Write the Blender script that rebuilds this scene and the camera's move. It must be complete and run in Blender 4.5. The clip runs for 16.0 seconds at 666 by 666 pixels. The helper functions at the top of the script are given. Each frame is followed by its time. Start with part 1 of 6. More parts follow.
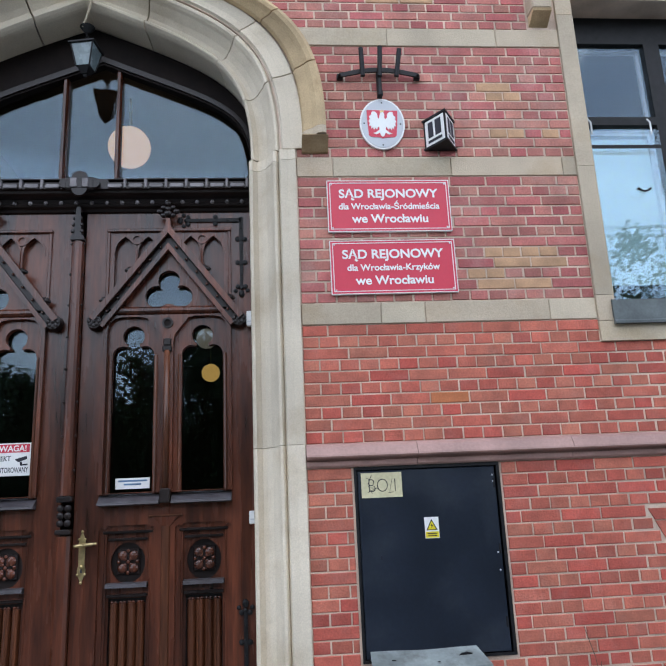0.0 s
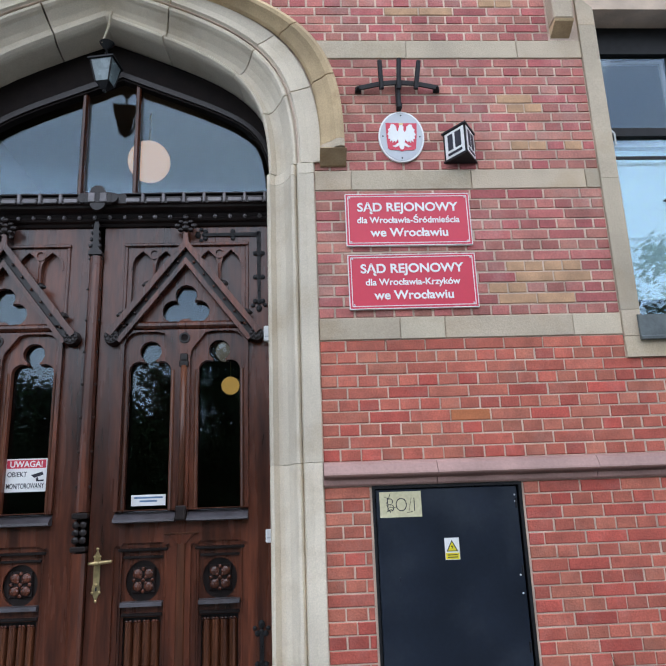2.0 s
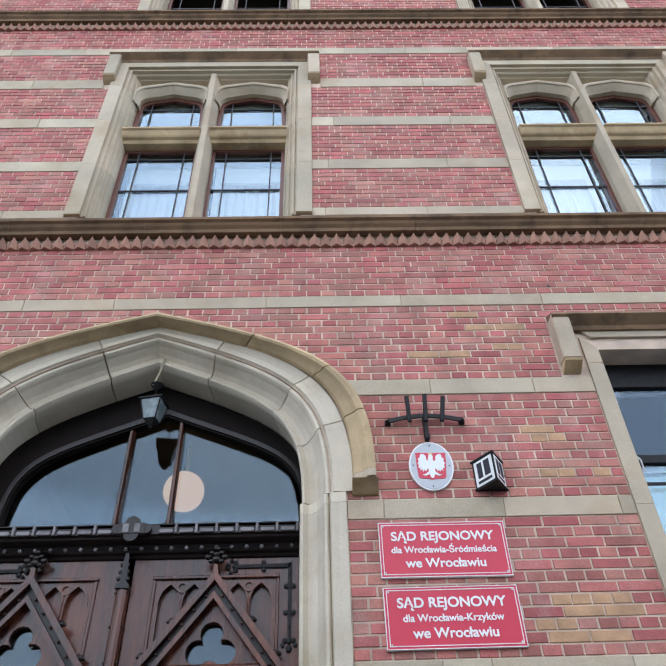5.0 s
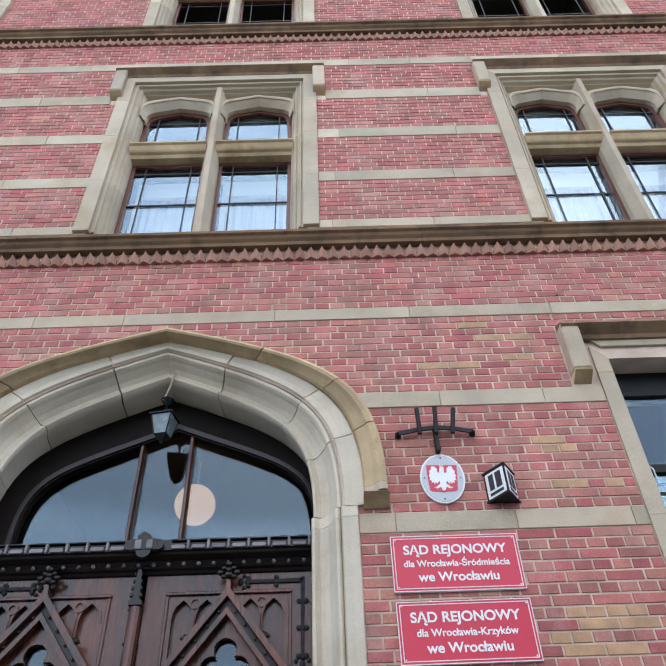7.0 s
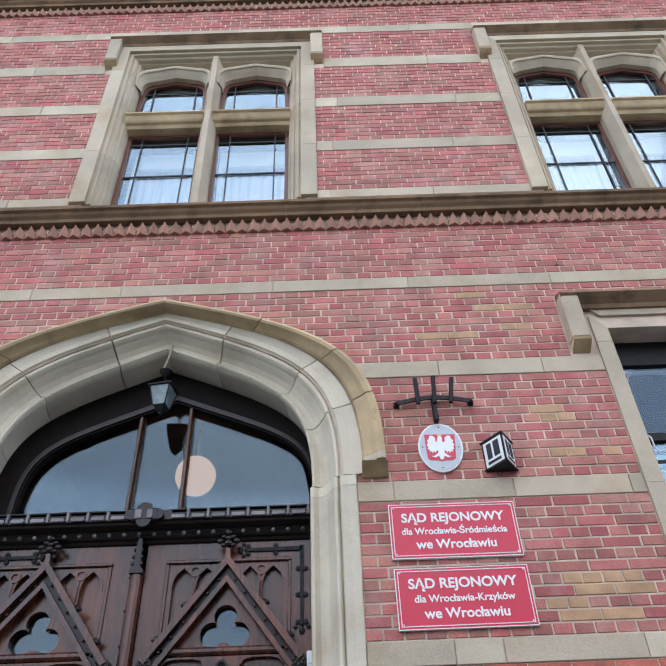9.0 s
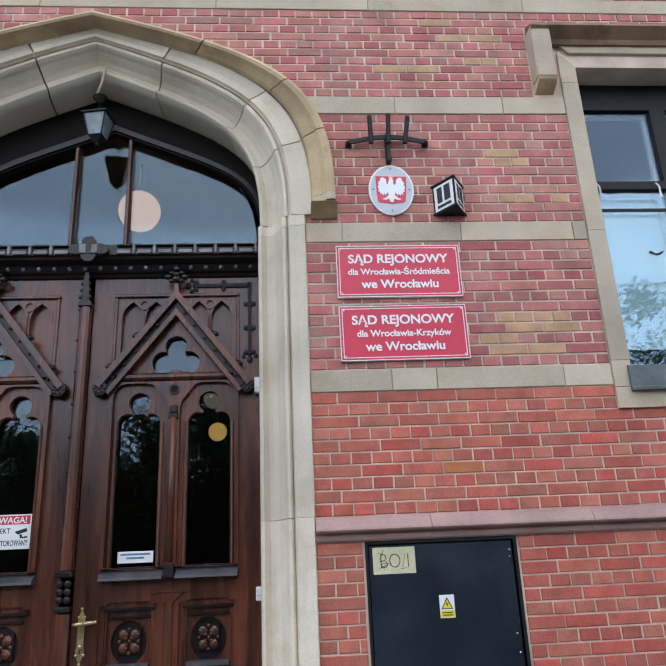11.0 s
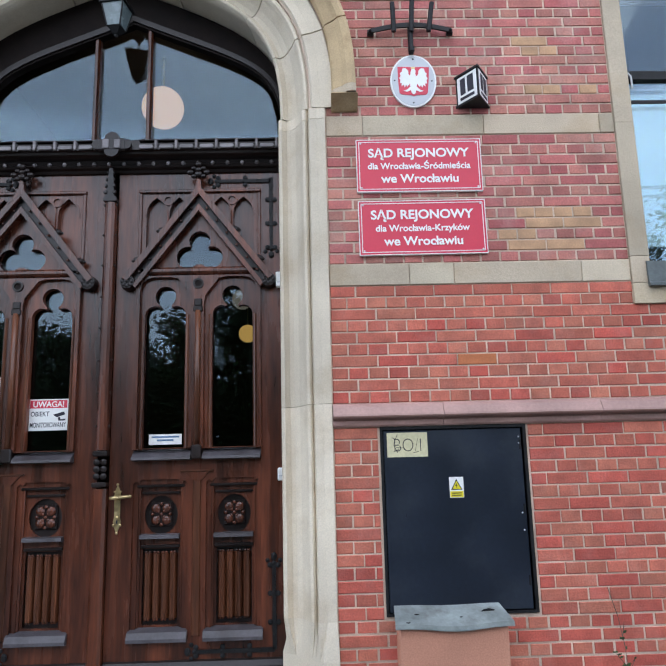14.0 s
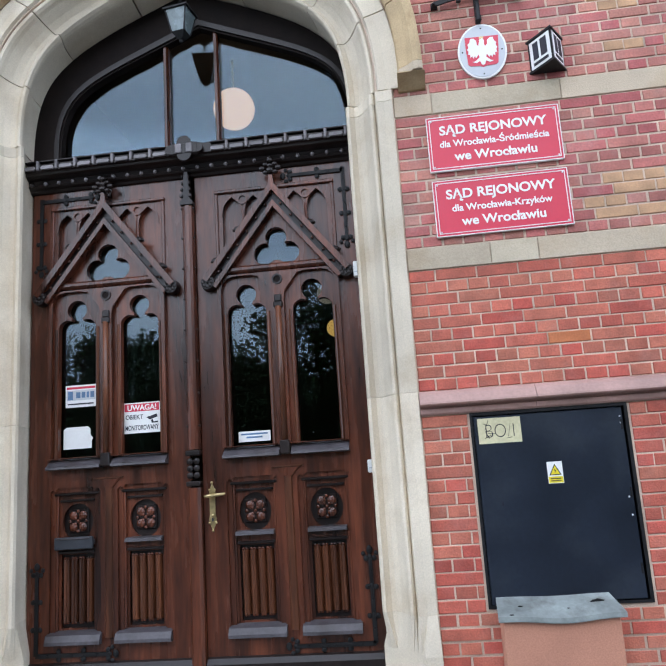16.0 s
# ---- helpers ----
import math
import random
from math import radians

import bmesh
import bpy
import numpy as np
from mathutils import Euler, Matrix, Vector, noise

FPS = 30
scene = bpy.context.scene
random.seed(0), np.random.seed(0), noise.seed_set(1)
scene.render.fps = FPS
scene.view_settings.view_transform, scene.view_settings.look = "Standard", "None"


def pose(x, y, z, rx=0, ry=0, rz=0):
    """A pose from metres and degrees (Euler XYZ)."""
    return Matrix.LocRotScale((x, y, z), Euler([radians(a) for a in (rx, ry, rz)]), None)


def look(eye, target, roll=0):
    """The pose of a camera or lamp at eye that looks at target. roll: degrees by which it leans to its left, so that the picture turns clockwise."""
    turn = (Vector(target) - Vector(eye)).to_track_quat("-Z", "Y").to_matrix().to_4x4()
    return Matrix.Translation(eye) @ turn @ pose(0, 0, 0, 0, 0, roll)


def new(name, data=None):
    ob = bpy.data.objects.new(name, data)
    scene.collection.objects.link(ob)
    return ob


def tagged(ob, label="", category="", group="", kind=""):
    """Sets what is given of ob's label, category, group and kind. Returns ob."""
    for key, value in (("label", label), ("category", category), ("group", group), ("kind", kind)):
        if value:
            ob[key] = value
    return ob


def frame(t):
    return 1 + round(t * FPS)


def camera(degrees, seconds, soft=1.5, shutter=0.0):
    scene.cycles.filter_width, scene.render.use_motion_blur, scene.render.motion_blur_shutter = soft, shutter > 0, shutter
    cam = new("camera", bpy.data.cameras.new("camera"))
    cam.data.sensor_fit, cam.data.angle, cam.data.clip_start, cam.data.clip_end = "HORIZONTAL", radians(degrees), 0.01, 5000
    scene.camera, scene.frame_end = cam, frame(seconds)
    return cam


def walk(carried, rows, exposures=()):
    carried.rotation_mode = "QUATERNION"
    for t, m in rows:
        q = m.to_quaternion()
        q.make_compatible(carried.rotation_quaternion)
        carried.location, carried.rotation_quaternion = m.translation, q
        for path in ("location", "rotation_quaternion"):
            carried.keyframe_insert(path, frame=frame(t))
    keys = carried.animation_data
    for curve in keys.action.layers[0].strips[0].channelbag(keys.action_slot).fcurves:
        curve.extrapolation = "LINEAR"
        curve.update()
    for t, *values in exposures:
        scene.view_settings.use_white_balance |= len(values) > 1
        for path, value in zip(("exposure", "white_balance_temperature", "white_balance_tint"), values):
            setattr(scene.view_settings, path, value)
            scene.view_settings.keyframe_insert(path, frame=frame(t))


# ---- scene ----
cam = camera(50.9, 16.0)
PATH = [
    (0, (1.217, -4.492, 1.253), (1.381, -2.56, 1.744), -2.6),
    (0.5, (1.229, -4.445, 1.278), (1.387, -2.512, 1.765), -2.7),
    (1, (1.234, -4.454, 1.277), (1.388, -2.524, 1.779), -2.9),
    (1.5, (1.237, -4.45, 1.272), (1.385, -2.517, 1.764), -3.0),
    (2, (1.24, -4.43, 1.293), (1.346, -2.504, 1.819), -2.1),
    (2.5, (1.261, -4.422, 1.312), (1.323, -2.55, 2.012), -2.6),
    (3, (1.241, -4.456, 1.294), (1.317, -2.711, 2.269), -2.9),
    (3.5, (1.227, -4.492, 1.278), (1.289, -2.818, 2.371), -2.2),
    (4, (1.22, -4.5, 1.281), (1.283, -2.918, 2.503), -0.9),
    (4.2, (1.219, -4.485, 1.281), (1.279, -2.939, 2.549), -1.2),
    (6.3, (1.181, -4.523, 1.314), (1.216, -3.042, 2.657), -2.3),
    (6.5, (1.195, -4.509, 1.333), (1.227, -3.026, 2.675), -2.3),
    (7, (1.198, -4.537, 1.317), (1.219, -3.053, 2.657), -2.2),
    (7.5, (1.198, -4.541, 1.317), (1.228, -3.05, 2.649), -2.7),
    (8, (1.201, -4.539, 1.317), (1.22, -3.032, 2.632), -2.5),
    (10.3, (1.246, -4.455, 1.279), (1.262, -2.766, 2.351), -1.9),
    (10.5, (1.21, -4.484, 1.319), (1.266, -2.747, 2.309), -2.1),
    (11, (1.212, -4.43, 1.355), (1.358, -2.542, 1.996), -2.6),
    (11.5, (1.251, -4.38, 1.285), (1.348, -2.412, 1.628), -2.3),
    (12, (1.249, -4.36, 1.263), (1.352, -2.385, 1.562), -2.1),
    (12.5, (1.255, -4.366, 1.263), (1.32, -2.391, 1.572), -1.8),
    (13, (1.206, -4.408, 1.253), (1.414, -2.45, 1.603), -1.4),
    (13.5, (1.251, -4.446, 1.248), (1.443, -2.483, 1.58), -1.9),
    (14, (1.292, -4.517, 1.238), (1.342, -2.555, 1.627), -1.5),
    (14.5, (1.331, -4.415, 1.256), (1.292, -2.463, 1.686), -1.1),
    (15, (1.383, -4.418, 1.25), (1.246, -2.465, 1.657), -2.4),
    (15.5, (1.42, -4.488, 1.225), (1.223, -2.536, 1.612), -4.1),
    (16, (1.351, -4.422, 1.232), (1.142, -2.47, 1.611), -3.8),
]
walk(cam, [(t, look(eye, target, roll)) for t, eye, target, roll in PATH], [(0.0, -0.03), (3.5, 0.0), (8.0, 0.0), (12.0, -0.08), (12.5, 0.08), (14.0, 0.08), (16.0, 0.28)])

# ---- world and light ----
world = bpy.data.worlds.new("world")
scene.world = world
world.use_nodes = True
wn, wl = world.node_tree.nodes, world.node_tree.links
wn.clear()
sky = wn.new("ShaderNodeTexSky")
sky.sky_type, sky.sun_disc = "NISHITA", False
sky.sun_elevation, sky.sun_rotation = radians(48), radians(155)
sky.air_density, sky.dust_density = 1.0, 3.0
skygain = wn.new("ShaderNodeVectorMath")
skygain.operation = "SCALE"
skygain.inputs["Scale"].default_value = 0.10
coord = wn.new("ShaderNodeTexCoord")
stretch = wn.new("ShaderNodeMapping")
stretch.inputs["Scale"].default_value = (1.6, 1.6, 4.0)
cloud = wn.new("ShaderNodeTexNoise")
cloud.inputs["Scale"].default_value, cloud.inputs["Detail"].default_value, cloud.inputs["Roughness"].default_value = 1.7, 7.0, 0.55
ramp = wn.new("ShaderNodeValToRGB")
ramp.color_ramp.elements[0].position, ramp.color_ramp.elements[0].color = 0.30, (0.51, 0.69, 1.06, 1)
ramp.color_ramp.elements[1].position, ramp.color_ramp.elements[1].color = 0.72, (1.02, 1.18, 1.48, 1)
mixsky = wn.new("ShaderNodeMix")
mixsky.data_type = "RGBA"
mixsky.inputs["Factor"].default_value = 0.82
back = wn.new("ShaderNodeBackground")
back.inputs["Strength"].default_value = 1.45
wout = wn.new("ShaderNodeOutputWorld")
wl.new(sky.outputs["Color"], skygain.inputs[0])
wl.new(coord.outputs["Generated"], stretch.inputs["Vector"])
wl.new(stretch.outputs["Vector"], cloud.inputs["Vector"])
wl.new(cloud.outputs["Fac"], ramp.inputs["Fac"])
wl.new(skygain.outputs["Vector"], mixsky.inputs["A"])
wl.new(ramp.outputs["Color"], mixsky.inputs["B"])
# thinner, brighter cloud low over the horizon
axes = wn.new("ShaderNodeSeparateXYZ")
low = wn.new("ShaderNodeValToRGB")
low.color_ramp.elements[0].position, low.color_ramp.elements[0].color = 0.447, (1.75, 1.74, 1.66, 1)
low.color_ramp.elements[1].position, low.color_ramp.elements[1].color = 0.462, (0.95, 0.95, 0.95, 1)
for at, v in ((0.62, 0.95), (0.76, 1.25), (0.98, 1.6)):
    low.color_ramp.elements.new(at).color = (v, v, v, 1)
bright = wn.new("ShaderNodeVectorMath")
bright.operation = "MULTIPLY"
wl.new(coord.outputs["Generated"], axes.inputs["Vector"])
wl.new(axes.outputs["Z"], low.inputs["Fac"])
wl.new(mixsky.outputs["Result"], bright.inputs[0])
wl.new(low.outputs["Color"], bright.inputs[1])
wl.new(bright.outputs["Vector"], back.inputs["Color"])
wl.new(back.outputs["Background"], wout.inputs["Surface"])
sun = new("sun", bpy.data.lights.new("sun", "SUN"))
sun.data.energy, sun.data.angle, sun.data.color = 1.35, radians(85), (1.0, 0.995, 0.98)
sun.matrix_world = look((-3.5, -8.5, 10.0), (0.5, 0.0, 0.0))


# ---- materials ----
def material(name, color, rough=0.7, metal=0.0, noise_scale=8.0, spread=0.25, bump=0.15, fine=60.0, second=None,
             spec=0.4, per=None, per_spread=0.3, stretch_z=1.0, hue=0.0, detail_gain=0.12, stain=None, stain_scale=1.2, stain_amount=0.5):
    """A procedural surface: base colour with broad and fine variation, optional stains, and relief."""
    m = bpy.data.materials.new(name)
    m.use_nodes = True
    n, l = m.node_tree.nodes, m.node_tree.links
    b = n["Principled BSDF"]
    b.inputs["Metallic"].default_value = metal
    b.inputs["Specular IOR Level"].default_value = spec
    tc = n.new("ShaderNodeTexCoord")
    mp = n.new("ShaderNodeMapping")
    mp.inputs["Scale"].default_value = (1, 1, stretch_z)
    l.new(tc.outputs["Object"], mp.inputs["Vector"])
    if per == "object":
        # no two pieces carry the same grain
        oi, far = n.new("ShaderNodeObjectInfo"), n.new("ShaderNodeMath")
        far.operation = "MULTIPLY"
        far.inputs[1].default_value = 53.0
        l.new(oi.outputs["Random"], far.inputs[0])
        l.new(far.outputs["Value"], mp.inputs["Location"])
    big, small = n.new("ShaderNodeTexNoise"), n.new("ShaderNodeTexNoise")
    big.inputs["Scale"].default_value, big.inputs["Detail"].default_value = noise_scale, 5
    small.inputs["Scale"].default_value, small.inputs["Detail"].default_value = fine, 6
    for x in (big, small):
        l.new(mp.outputs["Vector"], x.inputs["Vector"])
    mix = n.new("ShaderNodeMix")
    mix.data_type = "RGBA"
    dark = [c * (1 - spread) for c in color]
    mix.inputs["A"].default_value = (*dark, 1)
    mix.inputs["B"].default_value = (*(second or [min(1, c * (1 + spread)) for c in color]), 1)
    rr = n.new("ShaderNodeMapRange")
    rr.inputs["From Min"].default_value, rr.inputs["From Max"].default_value = 0.3, 0.7
    l.new(big.outputs["Fac"], rr.inputs["Value"])
    l.new(rr.outputs["Result"], mix.inputs["Factor"])
    col = mix.outputs["Result"]
    if stain:
        st = n.new("ShaderNodeTexNoise")
        st.inputs["Scale"].default_value, st.inputs["Detail"].default_value, st.inputs["Roughness"].default_value = stain_scale, 8, 0.65
        l.new(mp.outputs["Vector"], st.inputs["Vector"])
        sr = n.new("ShaderNodeMapRange")
        sr.inputs["From Min"].default_value, sr.inputs["From Max"].default_value, sr.inputs["To Max"].default_value = 0.5, 0.72, stain_amount
        l.new(st.outputs["Fac"], sr.inputs["Value"])
        sm = n.new("ShaderNodeMix")
        sm.data_type = "RGBA"
        l.new(sr.outputs["Result"], sm.inputs["Factor"])
        l.new(col, sm.inputs["A"])
        sm.inputs["B"].default_value = (*stain, 1)
        col = sm.outputs["Result"]
    hsv = n.new("ShaderNodeHueSaturation")
    l.new(col, hsv.inputs["Color"])
    gain = n.new("ShaderNodeMapRange")
    gain.inputs["From Min"].default_value, gain.inputs["From Max"].default_value = 0.25, 0.75
    gain.inputs["To Min"].default_value, gain.inputs["To Max"].default_value = 1 - detail_gain, 1 + detail_gain
    l.new(small.outputs["Fac"], gain.inputs["Value"])
    value = gain.outputs["Result"]
    if per:
        info = n.new("ShaderNodeObjectInfo" if per == "object" else "ShaderNodeNewGeometry")
        rnd = info.outputs["Random" if per == "object" else "Random Per Island"]
        pr = n.new("ShaderNodeMapRange")
        pr.inputs["To Min"].default_value, pr.inputs["To Max"].default_value = 1 - per_spread, 1 + per_spread
        l.new(rnd, pr.inputs["Value"])
        mul = n.new("ShaderNodeMath")
        mul.operation = "MULTIPLY"
        l.new(value, mul.inputs[0])
        l.new(pr.outputs["Result"], mul.inputs[1])
        value = mul.outputs["Value"]
        if hue:
            # a second, unrelated draw per piece for the hue
            wob = n.new("ShaderNodeMath")
            wob.operation = "MULTIPLY"
            wob.inputs[1].default_value = 37.7
            l.new(rnd, wob.inputs[0])
            fr = n.new("ShaderNodeMath")
            fr.operation = "FRACT"
            l.new(wob.outputs["Value"], fr.inputs[0])
            hr = n.new("ShaderNodeMapRange")
            hr.inputs["To Min"].default_value, hr.inputs["To Max"].default_value = 0.5 - hue, 0.5 + hue
            l.new(fr.outputs["Value"], hr.inputs["Value"])
            l.new(hr.outputs["Result"], hsv.inputs["Hue"])
            sr2 = n.new("ShaderNodeMapRange")
            sr2.inputs["To Min"].default_value, sr2.inputs["To Max"].default_value = 1.03, 0.94
            l.new(fr.outputs["Value"], sr2.inputs["Value"])
            l.new(sr2.outputs["Result"], hsv.inputs["Saturation"])
    l.new(value, hsv.inputs["Value"])
    l.new(hsv.outputs["Color"], b.inputs["Base Color"])
    rg = n.new("ShaderNodeMapRange")
    rg.inputs["To Min"].default_value, rg.inputs["To Max"].default_value = max(0.02, rough - 0.12), min(1, rough + 0.12)
    l.new(big.outputs["Fac"], rg.inputs["Value"])
    l.new(rg.outputs["Result"], b.inputs["Roughness"])
    if bump:
        bp = n.new("ShaderNodeBump")
        bp.inputs["Strength"].default_value, bp.inputs["Distance"].default_value = bump, 0.01
        l.new(small.outputs["Fac"], bp.inputs["Height"])
        l.new(bp.outputs["Normal"], b.inputs["Normal"])
    return m


def glass(name, gain=1.5, tint=(0.93, 0.96, 0.97)):
    """A thin pane: clear, with the gloss of one or two glass surfaces."""
    m = bpy.data.materials.new(name)
    m.use_nodes = True
    n, l = m.node_tree.nodes, m.node_tree.links
    n.clear()
    out, mix = n.new("ShaderNodeOutputMaterial"), n.new("ShaderNodeMixShader")
    clear, gloss = n.new("ShaderNodeBsdfTransparent"), n.new("ShaderNodeBsdfGlossy")
    clear.inputs["Color"].default_value = (*tint, 1)
    gloss.inputs["Roughness"].default_value = 0.0
    gloss.inputs["Color"].default_value = (0.70, 0.87, 1.0, 1)
    facing, steep, fr, mul = n.new("ShaderNodeLayerWeight"), n.new("ShaderNodeMath"), n.new("ShaderNodeMath"), n.new("ShaderNodeMath")
    facing.inputs["Blend"].default_value = 0.5
    steep.operation, fr.operation = "POWER", "MULTIPLY_ADD"
    steep.inputs[1].default_value = 5.0
    fr.inputs[1].default_value, fr.inputs[2].default_value = 0.96, 0.04
    l.new(facing.outputs["Facing"], steep.inputs[0])
    l.new(steep.outputs["Value"], fr.inputs[0])
    mul.operation, mul.use_clamp = "MULTIPLY", True
    mul.inputs[1].default_value = gain
    wav, bp = n.new("ShaderNodeTexNoise"), n.new("ShaderNodeBump")
    wav.inputs["Scale"].default_value = 2.5
    bp.inputs["Strength"].default_value, bp.inputs["Distance"].default_value = 0.02, 0.01
    l.new(wav.outputs["Fac"], bp.inputs["Height"])
    l.new(bp.outputs["Normal"], gloss.inputs["Normal"])
    l.new(fr.outputs["Value"], mul.inputs[0])
    l.new(mul.outputs["Value"], mix.inputs["Fac"])
    l.new(clear.outputs["BSDF"], mix.inputs[1])
    l.new(gloss.outputs["BSDF"], mix.inputs[2])
    l.new(mix.outputs["Shader"], out.inputs["Surface"])
    return m


def lamp_glow(name, color, strength):
    m = bpy.data.materials.new(name)
    m.use_nodes = True
    b = m.node_tree.nodes["Principled BSDF"]
    b.inputs["Base Color"].default_value = (*color, 1)
    b.inputs["Emission Color"].default_value = (*color, 1)
    b.inputs["Emission Strength"].default_value = strength
    return m


RED = (0.44, 0.110, 0.071)
M_BRICK = material("red_brick", RED, 0.8, noise_scale=9, spread=0.20, bump=0.45, fine=90, per="object", per_spread=0.17, hue=0.008,
                   stain=(0.48, 0.23, 0.185), stain_scale=5.0, stain_amount=0.30, detail_gain=0.18)
M_BRICKS = material("red_brick_far", (0.41, 0.138, 0.113), 0.8, noise_scale=6, spread=0.22, bump=0.4, fine=70, per="island", per_spread=0.20, hue=0.012,
                    stain=(0.52, 0.32, 0.28), stain_scale=2.6, stain_amount=0.55, detail_gain=0.2)
M_BRICKS_LOW = material("red_brick_low", RED, 0.8, noise_scale=9, spread=0.20, bump=0.45, fine=90, per="island", per_spread=0.17, hue=0.008,
                        stain=(0.48, 0.23, 0.185), stain_scale=5.0, stain_amount=0.30, detail_gain=0.18)
M_YELLOW = material("buff_brick", (0.45, 0.265, 0.15), 0.8, noise_scale=6, spread=0.28, bump=0.3, fine=90, per="object", per_spread=0.12)
M_ORANGE = material("orange_brick", (0.46, 0.15, 0.06), 0.8, noise_scale=6, spread=0.2, bump=0.3, fine=90)
M_MORTAR = material("lime_mortar", (0.60, 0.465, 0.365), 0.95, noise_scale=3, spread=0.3, bump=0.5, fine=140)
M_STONE_PALE = material("cleaned_sandstone", (0.63, 0.55, 0.43), 0.85, noise_scale=2.0, spread=0.12, bump=0.22, fine=110, per="object", per_spread=0.08,
                        stain=(0.40, 0.30, 0.18), stain_scale=1.8, stain_amount=0.55, detail_gain=0.10)
M_STONE = material("sandstone", (0.49, 0.405, 0.295), 0.85, noise_scale=2.2, spread=0.16, bump=0.25, fine=100, per="object", per_spread=0.13, hue=0.006,
                   stain=(0.36, 0.25, 0.13), stain_scale=1.9, stain_amount=0.55, detail_gain=0.11)
M_STONE_DARK = material("weathered_sandstone", (0.235, 0.145, 0.082), 0.9, noise_scale=2.5, spread=0.3, bump=0.3, fine=90,
                        stain=(0.035, 0.030, 0.024), stain_scale=4, stain_amount=0.75)
M_STONE_BROWN = material("brown_streaked_sandstone", (0.47, 0.345, 0.20), 0.88, noise_scale=2.5, spread=0.25, bump=0.25, fine=100, per="object", per_spread=0.10,
                         stain=(0.23, 0.135, 0.058), stain_scale=2.4, stain_amount=0.8)
M_TOOTH = material("pale_moulded_brick", (0.36, 0.19, 0.135), 0.85, noise_scale=5, spread=0.2, bump=0.3, fine=90, per="object", per_spread=0.15)
M_TERRA = material("glazed_terracotta", (0.33, 0.195, 0.165), 0.45, noise_scale=3, spread=0.2, bump=0.08, fine=60, per="object", per_spread=0.08)
M_WOOD = material("varnished_oak", (0.036, 0.0125, 0.0080), 0.27, noise_scale=7, spread=0.5, bump=0.16, fine=45, stretch_z=0.10, detail_gain=0.45,
                  second=(0.148, 0.040, 0.018), stain=(0.010, 0.006, 0.0055), stain_scale=3.2, stain_amount=0.9, spec=0.5)
M_WOOD_WARM = material("worn_oak_panel", (0.055, 0.018, 0.009), 0.32, noise_scale=9, spread=0.5, bump=0.16, fine=45, stretch_z=0.07, detail_gain=0.45,
                       second=(0.150, 0.050, 0.022), stain=(0.014, 0.008, 0.006), stain_scale=2.8, stain_amount=0.8, spec=0.45)
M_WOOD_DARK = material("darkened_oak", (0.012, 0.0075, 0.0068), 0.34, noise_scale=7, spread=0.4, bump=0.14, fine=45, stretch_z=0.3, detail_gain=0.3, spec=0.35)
# near-black and barely glossy: the shade of deep joinery is put into this oak
M_OAK_DULL = material("dull_blackened_oak", (0.010, 0.0065, 0.0055), 0.65, noise_scale=7, spread=0.4, bump=0.12, fine=45, spec=0.12)
M_SLATE = material("greyed_wood_sill", (0.060, 0.054, 0.060), 0.42, noise_scale=9, spread=0.35, bump=0.15, fine=60, stain=(0.035, 0.022, 0.018), stain_scale=5, stain_amount=0.7)
# pale lilac-grey: the sky's gloss on the cresting, painted as base colour
M_CREST = material("worn_crest", (0.17, 0.155, 0.16), 0.4, noise_scale=9, spread=0.3, bump=0.1, fine=80, per="object", per_spread=0.2)
M_SILL = material("dark_grey_sheet_metal", (0.10, 0.115, 0.115), 0.4, metal=0.2, noise_scale=5, spread=0.3, bump=0.05)
M_BLIND_PALE = material("pale_green_blind", (0.55, 0.67, 0.64), 0.8, noise_scale=2, spread=0.06, bump=0.03)
# weak emission stands in for daylight on an unlit opal globe
M_SHADE = lamp_glow("dim_opal_glass", (0.80, 0.74, 0.62), 0.30)
M_FRAME = material("brown_window_frame", (0.13, 0.045, 0.030), 0.4, noise_scale=5, spread=0.15, bump=0.05)
M_BLACK = material("black_painted_iron", (0.010, 0.010, 0.011), 0.5, noise_scale=20, spread=0.4, bump=0.15, fine=150, spec=0.25)
M_LEAD = material("dark_glazing_bar", (0.03, 0.033, 0.04), 0.5, bump=0)
M_BOX = material("dark_blue_grey_paint", (0.0075, 0.0125, 0.023), 0.34, noise_scale=2.5, spread=0.3, bump=0.04, fine=40, detail_gain=0.12, spec=0.55,
                 stain=(0.035, 0.042, 0.05), stain_scale=2.6, stain_amount=0.45)
M_ZINC = material("weathered_zinc", (0.26, 0.29, 0.28), 0.5, metal=0.35, noise_scale=6, spread=0.3, bump=0.12, fine=40,
                  stain=(0.10, 0.09, 0.075), stain_scale=7, stain_amount=0.6)
M_PLASTER = material("salmon_plaster", (0.50, 0.235, 0.155), 0.85, noise_scale=2.5, spread=0.1, bump=0.15, fine=120,
                     stain=(0.36, 0.16, 0.10), stain_scale=2.2, stain_amount=0.5)
M_RED = material("crimson_enamel", (0.60, 0.040, 0.075), 0.35, noise_scale=1.5, spread=0.05, bump=0.0, detail_gain=0.03)
M_WHITE = material("white_enamel", (0.78, 0.78, 0.76), 0.4, noise_scale=4, spread=0.04, bump=0.0, detail_gain=0.03)
M_GREY = material("pale_grey_enamel", (0.50, 0.52, 0.55), 0.4, noise_scale=4, spread=0.05, bump=0.0, detail_gain=0.03)
M_SILVER = material("silver_rim", (0.62, 0.62, 0.62), 0.35, metal=0.5, bump=0.0)
M_BRASS = material("brass", (0.52, 0.40, 0.20), 0.32, metal=0.9, noise_scale=20, spread=0.3, bump=0.1)
